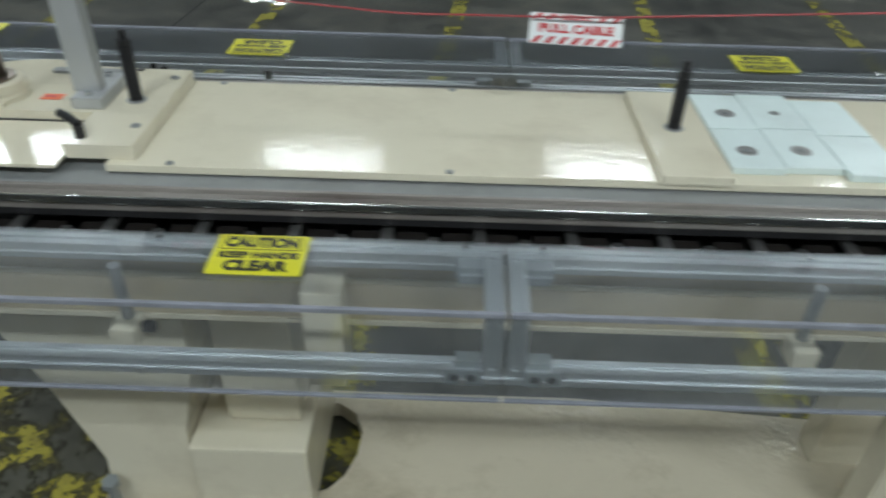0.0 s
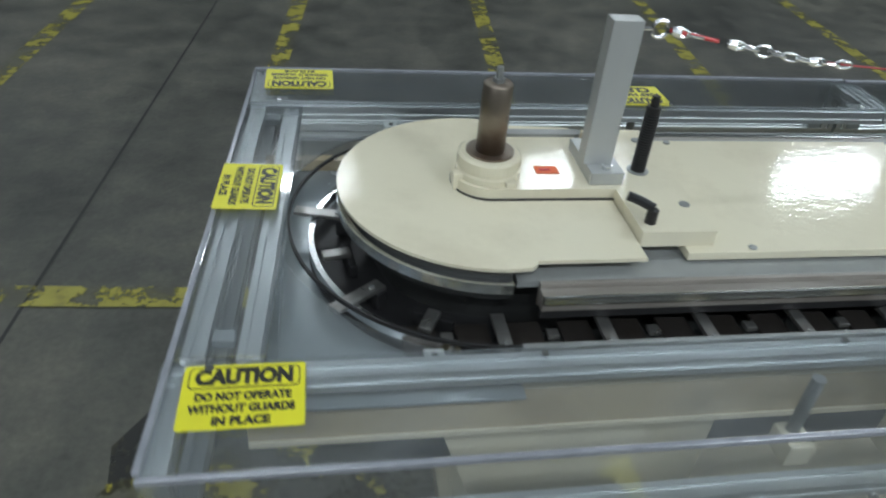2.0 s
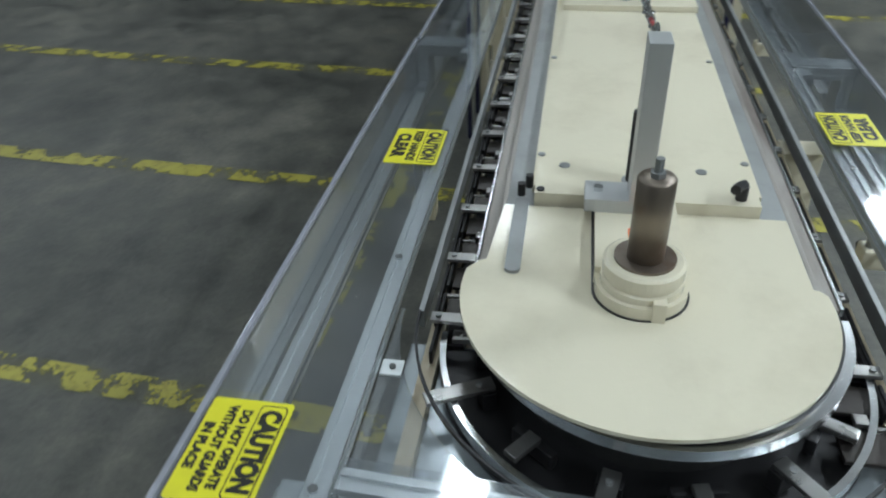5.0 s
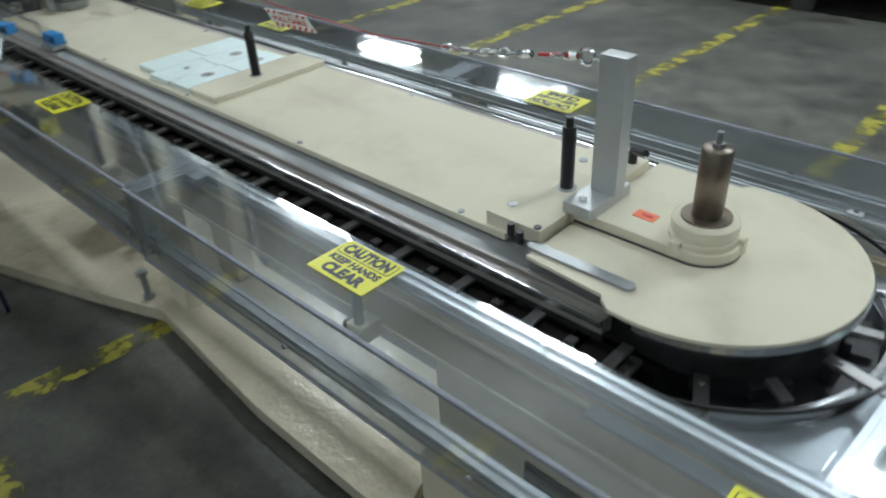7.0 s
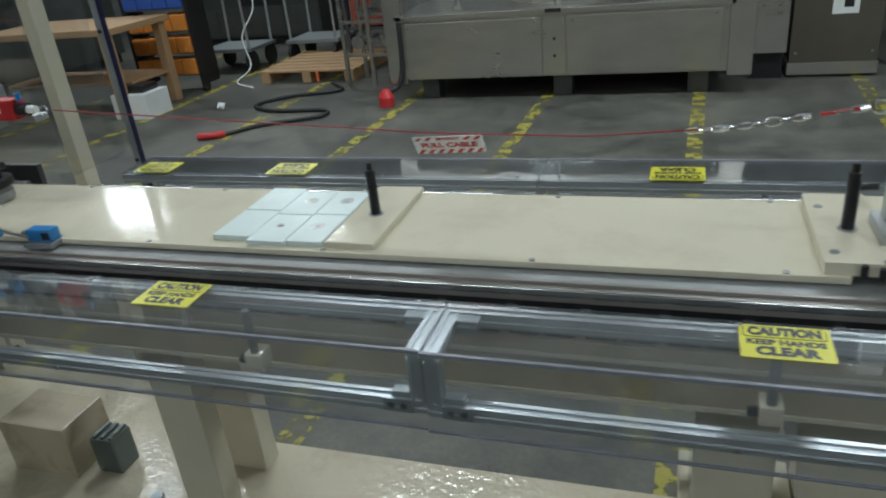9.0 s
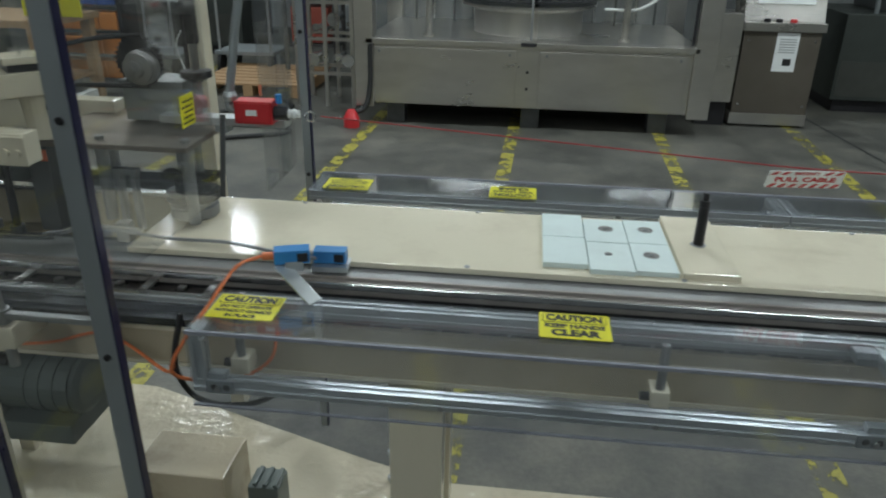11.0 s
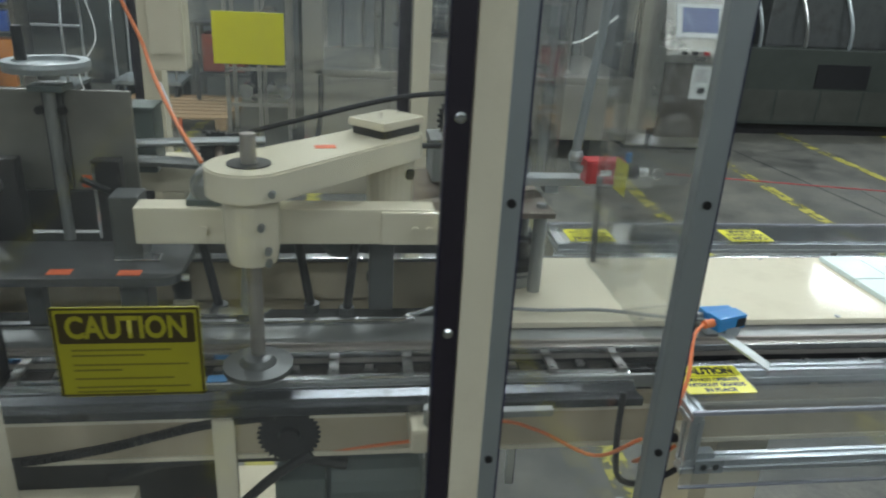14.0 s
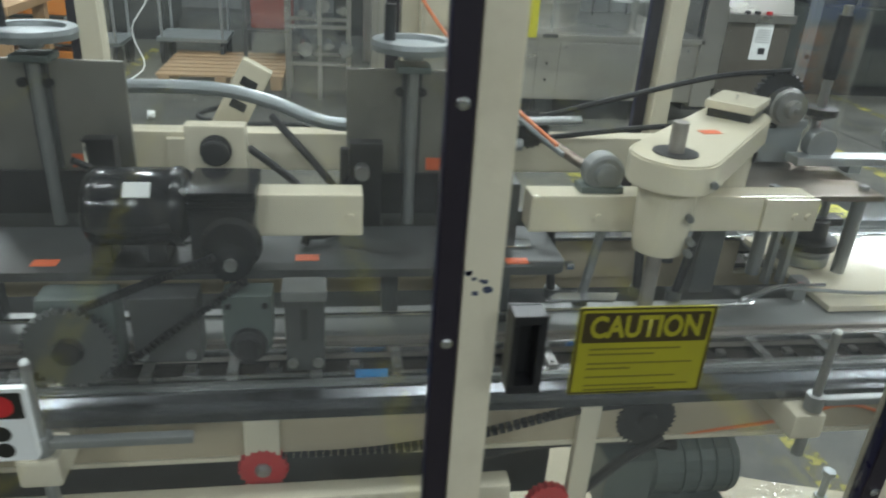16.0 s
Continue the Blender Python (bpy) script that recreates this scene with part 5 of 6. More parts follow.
copy_thing(pin, Matrix.Translation((3.955, 0.42, 0.80)))

# low drive under the head
low = thing("gear_motor", 2.82, 0.2, 0.5, "green-grey gear motor under the rails", "motor")
part("body", turned(B(), (2.70, 0.2, 0.62), (1, 0, 0), [(0, 0.055), (0.01, 0.07), (0.19, 0.07), (0.2, 0.055)], 20), GREEN_GREY, low)
part("gear_case", box(B(), 2.90, 3.0, 0.13, 0.27, 0.55, 0.68, 0.01), GREEN_GREY, low)
part("foot", box(B(), 2.72, 2.98, 0.12, 0.28, 0.50, 0.552, 0.004), GREEN_GREY, low)
for k in range(4):
    part("fin", turned(B(), (2.72 + 0.035 * k, 0.2, 0.62), (1, 0, 0), [(0, 0.074), (0.006, 0.074)], 20), GREEN_GREY, low)
lg = thing("drive_gear", 2.96, 0.29, 0.82, "dark toothed drive gear below the rail", "gear")
part("gear", toothed(B(), (2.965, 0.292, 0.815), (0, 1, 0), 0.058, 32, 0.016), BLACK_STEEL, lg)
part("hub", turned(B(), (2.965, 0.308, 0.815), (0, 1, 0), [(0, 0.02), (0.01, 0.018), (0.011, 0.008)], 16), BLACK_STEEL, lg)
ch = thing("drive_chain", 3.2, 0.3, 0.75, "oily black roller chain running under the rail", "chain")
bm = B()
line = smooth_line([(2.99, 0.312, 0.862), (3.12, 0.312, 0.845), (3.3, 0.312, 0.80), (3.48, 0.312, 0.775), (3.66, 0.312, 0.772)], 14)
acc = 0.0
for a, b in zip(line, line[1:]):
    dv = (b - a).normalized()
    mm = Matrix.Translation((a + b) / 2) @ dv.to_track_quat("X", "Z").to_matrix().to_4x4()
    box(bm, -0.0055, 0.0055, -0.007, 0.007, -0.006, 0.006, 0, mm)
part("chain", bm, BLACK_STEEL, ch)
part("belt", tube(B(), [(2.925, 0.308, 0.775), (3.0, 0.31, 0.72), (3.06, 0.31, 0.66), (3.12, 0.31, 0.60)], 0.010, 8), BLACK_STEEL, ch)
part("hose", tube(B(), [(2.86, 0.25, 0.70), (3.0, 0.26, 0.735), (3.2, 0.27, 0.735), (3.3, 0.27, 0.70)], 0.012, 8), RUBBER, ch)
for nm, x, z in (("a", 3.66, 0.755), ("b", 3.135, 0.635)):
    t = thing("red_idler", x, 0.31, z - 0.05, "red plastic chain idler on a steel bolt", "idler", "red idlers")
    part("wheel", toothed(B(), (x, 0.305, z), (0, 1, 0), 0.043, 20, 0.016), RED, t)
    part("bolt", turned(B(), (x, 0.320, z), (0, 1, 0), [(0, 0.014), (0.005, 0.014), (0.012, 0.008)], 12), STEEL, t)

# feeder table with plates, handwheels, motor and gearboxes
ft = thing("feeder_table", 3.6, 0.2, 1.1, "dark grey steel feeder table with rounded corners", "table")
bm = prism(B(), rounded(3.145, 4.4, 0.10, 0.272, 0.03), 1.103, 1.118)
part("top", bm, DARK_GREY, ft)
for x in (3.25, 3.42, 4.1):
    part("leg", box(B(), x, x + 0.03, 0.12, 0.15, 0.966, 1.103, 0.003), DARK_GREY, ft)
part("slot_plate", box(B(), 3.19, 3.27, 0.17, 0.20, 1.118, 1.123, 0.002), BRIGHT, ft)
for x, y in ((3.345, 0.245), (3.23, 0.25), (3.58, 0.23), (3.98, 0.24)):
    part("label", box(B(), x - 0.019, x + 0.019, y - 0.012, y + 0.010, 1.118, 1.119), ORANGE, ft, "orange sticker")
part("edge_bolt", cyl(B(), (3.142, 0.25, 1.11), (3.13, 0.25, 1.11), 0.008, seg=8), BRIGHT, ft)


def feeder_plate(x0, x1, y, label, dx0=0.012):
    t = thing("feeder_plate", (x0 + x1) / 2, y, 1.1, label, "plate", "feeder plates")
    part("plate", box(B(), x0, x1, y - 0.006, y + 0.006, 1.12, 1.388, 0.003), FEEDER, t)
    xm = (x0 + x1) / 2 + 0.01
    part("apron", box(B(), x0 - 0.03, x1 + 0.008, y + 0.016, y + 0.022, 1.119, 1.20, 0.003), BLACK_STEEL, t)
    part("spindle", cyl(B(), (xm, y + 0.022, 1.10), (xm, y + 0.022, 1.40), 0.0105), STEEL_GREY, t)
    part("slide", box(B(), xm - 0.018, xm + 0.018, y + 0.006, y + 0.014, 1.20, 1.386, 0.002), DARK_GREY, t)
    part("nut_block", box(B(), xm - 0.03, xm + 0.03, y - 0.02, y + 0.04, 1.388, 1.400, 0.002), GREEN_GREY, t)
    part("handwheel", turned(B(), (xm, y + 0.012, 1.408), (0, 0, 1), [(0, 0.018), (0.012, 0.02), (0.014, 0.06), (0.016, 0.072), (0.026, 0.074), (0.034, 0.072), (0.034, 0.056), (0.026, 0.054), (0.024, 0.0)], 32), ALU_DARK, t, "grey cast handwheel")
    part("crank", cyl(B(), (xm + 0.042, y + 0.012, 1.44), (xm + 0.042, y + 0.012, 1.50), 0.010, seg=12), BLACK, t)
    for dx in (-0.018, 0.022):
        part("knob", cyl(B(), (xm + dx, y + 0.014, 1.352), (xm + dx, y + 0.024, 1.352), 0.008, seg=12), BLACK_STEEL, t)
    xb = x0 + dx0
    part("side_bracket", box(B(), xb, xb + 0.05, y + 0.05, y + 0.08, 1.118, 1.275, 0.003), BLACK_STEEL, t)
    part("scale", box(B(), xb + 0.042, xb + 0.048, y + 0.081, y + 0.083, 1.125, 1.27), BRIGHT, t)
    part("clamp_grip", tube(B(), [(xb + 0.02, y + 0.09, 1.222), (xb + 0.036, y + 0.105, 1.236), (xb + 0.055, y + 0.118, 1.252)], 0.006, 8), BLACK, t)
    part("label", box(B(), xb + 0.056, xb + 0.092, y + 0.007, y + 0.0085, 1.202, 1.226), ORANGE, t, "orange sticker")
    return t


right = feeder_plate(3.26, 3.512, 0.02, "upright grey steel feeder plate with a cast handwheel")
part("side_bracket", box(B(), 3.450, 3.508, 0.07, 0.10, 1.118, 1.275, 0.003), BLACK_STEEL, right)
part("clamp_lever", tube(B(), [(3.545, 0.125, 1.168), (3.52, 0.122, 1.196), (3.49, 0.118, 1.226)], 0.009, 10), GLOSS_BLACK, right, "black clamp lever")
part("clamp_hub", cyl(B(), (3.487, 0.10, 1.228), (3.487, 0.128, 1.228), 0.013, seg=16), STEEL, right)
part("crooked_arm", tube(B(), [(3.517, 0.112, 1.27), (3.518, 0.112, 1.20), (3.522, 0.135, 1.135), (3.55, 0.16, 1.13), (3.578, 0.18, 1.135), (3.586, 0.19, 1.124)], 0.008, 8), BLACK, right)
feeder_plate(3.884, 4.136, 0.02, "upright grey steel feeder plate with a cast handwheel")
mt = thing("feed_motor", 3.77, 0.25, 1.118, "black electric motor with a gear head on the feeder table", "motor")
part("body", turned(B(), (3.905, 0.235, 1.212), (-1, 0, 0), [(0, 0.02), (0.002, 0.05), (0.008, 0.059), (0.016, 0.0625), (0.026, 0.0625), (0.028, 0.060), (0.126, 0.060), (0.128, 0.0625), (0.140, 0.0625), (0.150, 0.055), (0.155, 0.04)], 36), GLOSS_BLACK, mt, smooth=True)
part("seam_band", box(B(), 3.775, 3.895, 0.290, 0.297, 1.196, 1.204, 0.002), GLOSS_BLACK, mt)
for k in range(4):
    a = 45 + 90 * k
    y, z = 0.235 + 0.054 * math.cos(math.radians(a)), 1.212 + 0.054 * math.sin(math.radians(a))
    part("through_bolt", cyl(B(), (3.748, y, z), (3.768, y, z), 0.006, seg=10), STEEL, mt)
part("gear_head", box(B(), 3.655, 3.752, 0.185, 0.285, 1.138, 1.256, 0.010), GLOSS_BLACK, mt)
for k in range(5):
    part("fin", box(B(), 3.652, 3.753, 0.180, 0.292, 1.222 + 0.0075 * k, 1.226 + 0.0075 * k, 0.0015), GLOSS_BLACK, mt)
part("bearing_boss", turned(B(), (3.69, 0.284, 1.172), (0, 1, 0), [(0, 0.046), (0.008, 0.046), (0.014, 0.038), (0.015, 0.0)], 28), GLOSS_BLACK, mt)
part("foot", box(B(), 3.70, 3.90, 0.18, 0.285, 1.118, 1.132, 0.004), BLACK_STEEL, mt)
for x in (3.79, 3.87):
    part("foot_bracket", box(B(), x, x + 0.03, 0.20, 0.268, 1.130, 1.162, 0.003), BLACK, mt)
part("name_plate", box(B(), -0.019, 0.019, -0.0012, 0.0012, -0.012, 0.012, 0, Matrix.Translation((3.820, 0.281, 1.256)) @ pose(0, 0, 0, 45, 0, 0)), WHITE, mt, "pale name plate")
part("sprocket", toothed(B(), (3.69, 0.300, 1.150), (0, 1, 0), 0.032, 18, 0.014), GLOSS_BLACK, mt)
part("sprocket_bolt", cyl(B(), (3.69, 0.314, 1.150), (3.69, 0.322, 1.150), 0.010, seg=12), STEEL, mt)
gc = thing("feed_chain", 3.8, 0.33, 1.0, "roller chain from the motor down to the large gear", "chain")
for p, q in (((3.665, 0.335, 1.135), (3.87, 0.35, 0.985)), ((3.71, 0.335, 1.172), (3.90, 0.35, 1.098))):
    bm = B()
    n = 26
    for i in range(n):
        c = Vector(p).lerp(Vector(q), (i + 0.5) / n)
        dv = (Vector(q) - Vector(p)).normalized()
        box(bm, -0.0032, 0.0032, -0.005, 0.005, -0.005, 0.005, 0, Matrix.Translation(c) @ dv.to_track_quat("X", "Z").to_matrix().to_4x4())
    part("chain", bm, BLACK_STEEL, gc)
gb = thing("gearbox", 3.92, 0.32, 0.97, "grey cast gearbox with a large dark gear", "gearbox")
part("case", box(B(), 3.862, 3.975, 0.27, 0.325, 0.975, 1.10, 0.012), GREEN_GREY, gb)
part("gear", toothed(B(), (3.925, 0.34, 1.03), (0, 1, 0), 0.068, 36, 0.012), DARK_GREY, gb)
part("hub", turned(B(), (3.925, 0.352, 1.03), (0, 1, 0), [(0, 0.022), (0.012, 0.02), (0.013, 0.008)], 18), BLACK_STEEL, gb)
gp = thing("gear_plate", 3.79, 0.3, 0.97, "dark machined plate below the feeder table", "plate")
part("plate", box(B(), 3.742, 3.842, 0.275, 0.325, 0.985, 1.10, 0.004), DARK_GREY, gp)
for x in (3.757, 3.828):
    part("bolt", cyl(B(), (x, 0.325, 1.0), (x, 0.331, 1.0), 0.008, seg=8), STEEL_GREY, gp)
kb = thing("knob_bracket", 3.67, 0.32, 0.98, "grey bearing bracket with a dark round knob", "bracket")
bm = prism(B(), [(3.632, 1.025), (3.632, 1.10), (3.706, 1.10), (3.706, 1.025)] + arc(3.669, 1.025, 0.037, 0, -180, 14)[1:-1], 0.28, 0.325, Matrix(((1, 0, 0, 0), (0, 0, 1, 0), (0, 1, 0, 0), (0, 0, 0, 1))))
bmesh.ops.recalc_face_normals(bm, faces=bm.faces)
part("body", bm, GREEN_GREY, kb)
part("knob", turned(B(), (3.669, 0.325, 1.018), (0, 1, 0), [(0, 0.028), (0.012, 0.028), (0.014, 0.02), (0.02, 0.018)], 24), BLACK_STEEL, kb)
for x in (3.642, 3.697):
    part("bolt", cyl(B(), (x, 0.325, 1.085), (x, 0.330, 1.085), 0.005, seg=8), BLACK_STEEL, kb)
ub = thing("stop_bracket", 3.58, 0.33, 0.97, "dark steel stop bracket with two bolts", "bracket")
part("plate", box(B(), 3.552, 3.612, 0.30, 0.34, 0.972, 1.10, 0.004), DARK_GREY, ub)
part("top", box(B(), 3.548, 3.616, 0.295, 0.345, 1.10, 1.118, 0.004), STEEL_GREY, ub)
part("slot", box(B(), 3.578, 3.588, 0.3395, 0.3412, 1.03, 1.085), BLACK, ub)
for x in (3.562, 3.602):
    part("bolt", cyl(B(), (x, 0.34, 0.988), (x, 0.345, 0.988), 0.0085, seg=10), STEEL, ub)
kc = thing("knob_block", 3.73, 0.12, 1.2, "cream block with a dark adjusting knob", "block")
part("block", box(B(), 3.68, 3.778, 0.09, 0.125, 1.205, 1.308, 0.004), CREAM, kc)
part("knob", turned(B(), (3.728, 0.125, 1.268), (0, 1, 0), [(0, 0.026), (0.006, 0.026), (0.007, 0.022), (0.022, 0.022), (0.024, 0.018)], 22), BLACK_STEEL, kc)
cd = thing("conduit", 3.7, -0.1, 1.3, "grey flexible conduit between the feeder plates", "conduit")
part("hose", tube(B(), [(3.95, -0.09, 1.318), (3.88, -0.1, 1.318), (3.75, -0.1, 1.315), (3.65, -0.1, 1.292), (3.55, -0.1, 1.255), (3.40, -0.1, 1.245)], 0.0135, 12), ALU_DARK, cd)
part("pipe", tube(B(), [(3.40, -0.06, 1.262), (3.2, -0.08, 1.268), (3.03, -0.09, 1.272)], 0.009, 10), ALU, cd)
part("pipe", tube(B(), [(3.36, -0.03, 1.24), (3.25, -0.05, 1.235), (3.16, -0.05, 1.23)], 0.012, 10), STEEL_GREY, cd)
gbx = thing("grey_box", 3.28, -0.12, 1.2, "grey-green steel junction box behind the feeder plate", "box")
part("body", box(B(), 3.25, 3.315, -0.16, -0.08, 1.20, 1.33, 0.005), GREEN_GREY, gbx)
part("cover", box(B(), 3.247, 3.318, -0.163, -0.077, 1.33, 1.338, 0.003), GREEN_GREY, gbx)
oc = thing("orange_hose", 3.3, -0.2, 1.4, "orange air hose hanging inside the enclosure", "hose")
part("hose", tube(B(), [(3.42, -0.42, 1.62), (3.37, -0.38, 1.52), (3.32, -0.32, 1.44), (3.27, -0.2, 1.38), (3.20, -0.05, 1.32), (3.13, 0.08, 1.27)], 0.0042, 8), ORANGE_CABLE, oc)
part("hose", tube(B(), [(3.26, -0.2, 1.365), (3.19, -0.04, 1.30), (3.12, 0.09, 1.255)], 0.005, 8), ALU_DARK, oc)
fld = thing("folding_arm", 3.75, -0.35, 1.2, "cream slotted bracket leaning behind the head", "bracket")
m = Matrix.Translation((3.74, -0.34, 1.235)) @ pose(0, 0, 0, 0, -28, 0)
part("arm", box(B(), -0.035, 0.035, -0.02, 0.02, -0.12, 0.09, 0.006, m), CREAM, fld)
for z in (0.045, -0.01):
    part("slot", box(B(), -0.018, 0.018, 0.019, 0.0215, z - 0.008, z + 0.012, 0, m), BLACK, fld)
part("tie_rod", tube(B(), [(3.66, -0.16, 1.25), (3.58, -0.12, 1.17), (3.52, -0.08, 1.11)], 0.008, 8), BLACK_STEEL, fld)
part("tie_rod", tube(B(), [(3.70, -0.1, 1.20), (3.63, -0.06, 1.16), (3.57, -0.02, 1.12)], 0.008, 8), BLACK_STEEL, fld)
for k, (x, y) in enumerate(((2.86, 0.12), (2.93, 0.1), (3.06, 0.13), (3.11, 0.1), (2.80, -0.05))):
    t = thing("machine_spindle", x, y, 0.97, "dark steel stem between the rail and the beam", "stem", "head stems")
    part("stem", cyl(B(), (x, y, 0.966), (x + (0.03 if k % 2 else -0.02), y + 0.02, 1.175), 0.009, seg=12), BLACK_STEEL if k != 2 else STEEL_GREY, t)
    part("collar", cyl(B(), (x, y, 0.966), (x, y, 0.985), 0.016, seg=12), DARK_GREY, t)
gm = thing("label_column", 2.80, 0.08, 0.97, "dark steel column with an orange sticker", "column")
part("column", box(B(), 2.765, 2.815, 0.06, 0.10, 0.966, 1.165, 0.004), DARK_GREY, gm)
part("sticker", box(B(), 2.765, 2.795, 0.10, 0.1012, 1.135, 1.160), ORANGE, gm)
part("motor", turned(B(), (2.87, 0.06, 1.165), (0, 0, -1), [(0, 0.05), (0.05, 0.05), (0.085, 0.03)], 20), GREEN_GREY, gm)

cv = thing("switch_conduit", 2.37, -0.02, 1.24, "grey flexible conduit rising from the cable switch", "conduit")
part("hose", tube(B(), [(2.362, -0.008, 1.242), (2.378, -0.01, 1.25), (2.376, -0.015, 1.285), (2.36, -0.03, 1.40), (2.335, -0.05, 1.6), (2.32, -0.06, 2.2)], 0.010, 10), ALU_DARK, cv)
part("elbow", turned(B(), (2.376, -0.012, 1.262), (0, 0, 1), [(0, 0.014), (0.01, 0.016), (0.02, 0.013)], 14), ALU, cv)

# ---------- across the aisle ----------
fil = thing("filling_machine", 1.65, -5.4, 0.16, "large stainless steel filling machine behind clear doors", "filling machine")
FY = -4.75
part("skirt", box(B(), 0.37, 3.09, FY - 1.6, FY, 0.19, 0.70, 0.004), STAINLESS, fil)
for xa, xb in ((0.42, 1.62), (1.83, 3.05)):
    p = part("door", box(B(), xa, xb, FY, FY + 0.016, 0.21, 0.675, 0.004), STAINLESS, fil, "brushed stainless door panel")
    for x in (xa + 0.05, xb - 0.05):
        part("latch", cyl(B(), (x, FY + 0.016, 0.64), (x, FY + 0.022, 0.64), 0.012, seg=12), STEEL_GREY, p)
mid = part("centre_strip", box(B(), 1.635, 1.815, FY, FY + 0.012, 0.21, 0.70, 0.003), STAINLESS, fil)
for z in (0.36, 0.50):
    part("lock", cyl(B(), (1.725, FY + 0.012, z), (1.725, FY + 0.018, z), 0.013, seg=12), BLACK, mid)
part("worktop", box(B(), 0.33, 3.12, FY - 1.6, FY + 0.03, 0.70, 0.745, 0.006), STAINLESS, fil)
part("hinge", box(B(), 1.66, 1.79, FY + 0.03, FY + 0.045, 0.715, 0.745, 0.003), BLACK, fil)
for x0, x1 in ((0.19, 0.37), (3.05, 3.215)):
    part("corner_post", box(B(), x0, x1, FY - 0.14, FY + 0.03, 0.16, 2.6, 0.006), STAINLESS, fil)
    part("corner_post", box(B(), x0, x1, FY - 1.6, FY - 1.5, 0.16, 2.6, 0.006), STAINLESS, fil)
part("roof", box(B(), 0.19, 3.215, FY - 1.6, FY + 0.03, 2.6, 2.75, 0.01), STAINLESS, fil)
for x0, x1 in ((0.38, 1.66), (1.70, 3.04)):
    w = part("clear_door", box(B(), x0, x1, FY - 0.01, FY - 0.004, 0.76, 2.58), WINDOW, fil)
    w.visible_shadow = False
    part("door_edge", box(B(), x0, x0 + 0.02, FY - 0.02, FY, 0.76, 2.58), BLACK_STEEL if x0 < 1 else STEEL_GREY, w)
part("bowl", turned(B(), (1.75, FY - 0.8, 0.745), (0, 0, 1), [(0, 0.50), (0.2, 0.50), (0.24, 0.62), (0.26, 0.62)], 40), STAINLESS, fil)
for x in (0.92, 2.6):
    part("pillar", cyl(B(), (x, FY - 0.22, 0.745), (x, FY - 0.22, 2.6), 0.028, seg=16), STAINLESS, fil)
    part("pillar_foot", cyl(B(), (x, FY - 0.22, 0.745), (x, FY - 0.22, 0.77), 0.05, seg=16), STAINLESS, fil)
part("carousel", turned(B(), (1.75, FY - 0.8, 1.42), (0, 0, 1), [(0, 0.60), (0.05, 0.68), (0.4, 0.68), (0.45, 0.3)], 48), STAINLESS, fil)
noz = None
for k in range(44):
    a = 2 * math.pi * k / 44
    c = Vector((1.75 + 0.64 * math.cos(a), FY - 0.8 + 0.64 * math.sin(a), 1.06))
    if noz is None:
        noz = part("nozzle", turned(B(), (0, 0, 0), (0, 0, 1), [(0, 0.008), (0.03, 0.018), (0.12, 0.020), (0.13, 0.027), (0.20, 0.027), (0.21, 0.018), (0.40, 0.018)], 10), BRIGHT, fil)
        noz.matrix_basis = Matrix.Translation(c)
        first = noz
    else:
        o = new("nozzle", first.data)
        o.parent, o.matrix_parent_inverse, o.matrix_basis = fil, first.matrix_parent_inverse, Matrix.Translation(c)
part("drip_ring", turned(B(), (1.75, FY - 0.8, 1.03), (0, 0, 1), [(0, 0.60), (0.02, 0.68), (0.03, 0.68), (0.03, 0.58)], 44), BLACK_STEEL, fil)
for x in (0.5, 1.6, 2.8):
    for y in (FY - 0.25, FY - 1.4):
        part("foot", box(B(), x, x + 0.16, y, y + 0.16, 0.0, 0.19, 0.004), DARK_GREY, fil)
part("back_panel", box(B(), 0.37, 3.05, FY - 1.6, FY - 1.585, 0.745, 2.6, 0.003), STEEL_GREY, fil, "grey back wall of the filler")
for k in range(13):
    x = 0.5 + 0.2 * k
    part("rod", cyl(B(), (x, FY - 1.45 + 0.05 * (k % 3), 0.745), (x, FY - 1.45 + 0.05 * (k % 3), 2.6), 0.012 + 0.008 * (k % 2), seg=10), BRIGHT if k % 2 else DARK_GREY, fil)
part("hose", tube(B(), [(0.5, FY - 0.2, 1.25), (0.8, FY - 0.25, 1.02), (1.1, FY - 0.3, 1.0)], 0.012, 8), WHITE, fil)

plug = thing("floor_plug", 3.2, -4.62, 0.0, "red floor plug with a thick black cable", "plug")
part("plug", turned(B(), (3.23, -4.60, 0.0), (0, 0, 1), [(0, 0.07), (0.08, 0.07), (0.12, 0.05), (0.15, 0.03)], 18), RED, plug)
part("cable", tube(B(), [(3.22, -4.62, 0.12), (3.12, -4.66, 0.16), (3.08, -4.70, 0.35), (3.07, -4.70, 0.70)], 0.022, 10), RUBBER, plug)
fh = thing("floor_hose", 4.2, -4.4, 0.0, "black hose lying in loops with a red nozzle", "hose")
part("hose", tube(B(), [(4.36, -3.70, 0.02), (4.16, -3.97, 0.02), (3.72, -4.22, 0.02), (3.80, -4.42, 0.02), (4.30, -4.42, 0.02), (4.60, -4.62, 0.02), (4.42, -4.95, 0.02), (3.95, -5.15, 0.02), (4.2, -5.5, 0.02)], 0.018, 8), RUBBER, fh)
part("nozzle", tube(B(), [(4.36, -3.70, 0.025), (4.44, -3.63, 0.03), (4.56, -3.60, 0.03)], 0.028, 10), RED, fh)

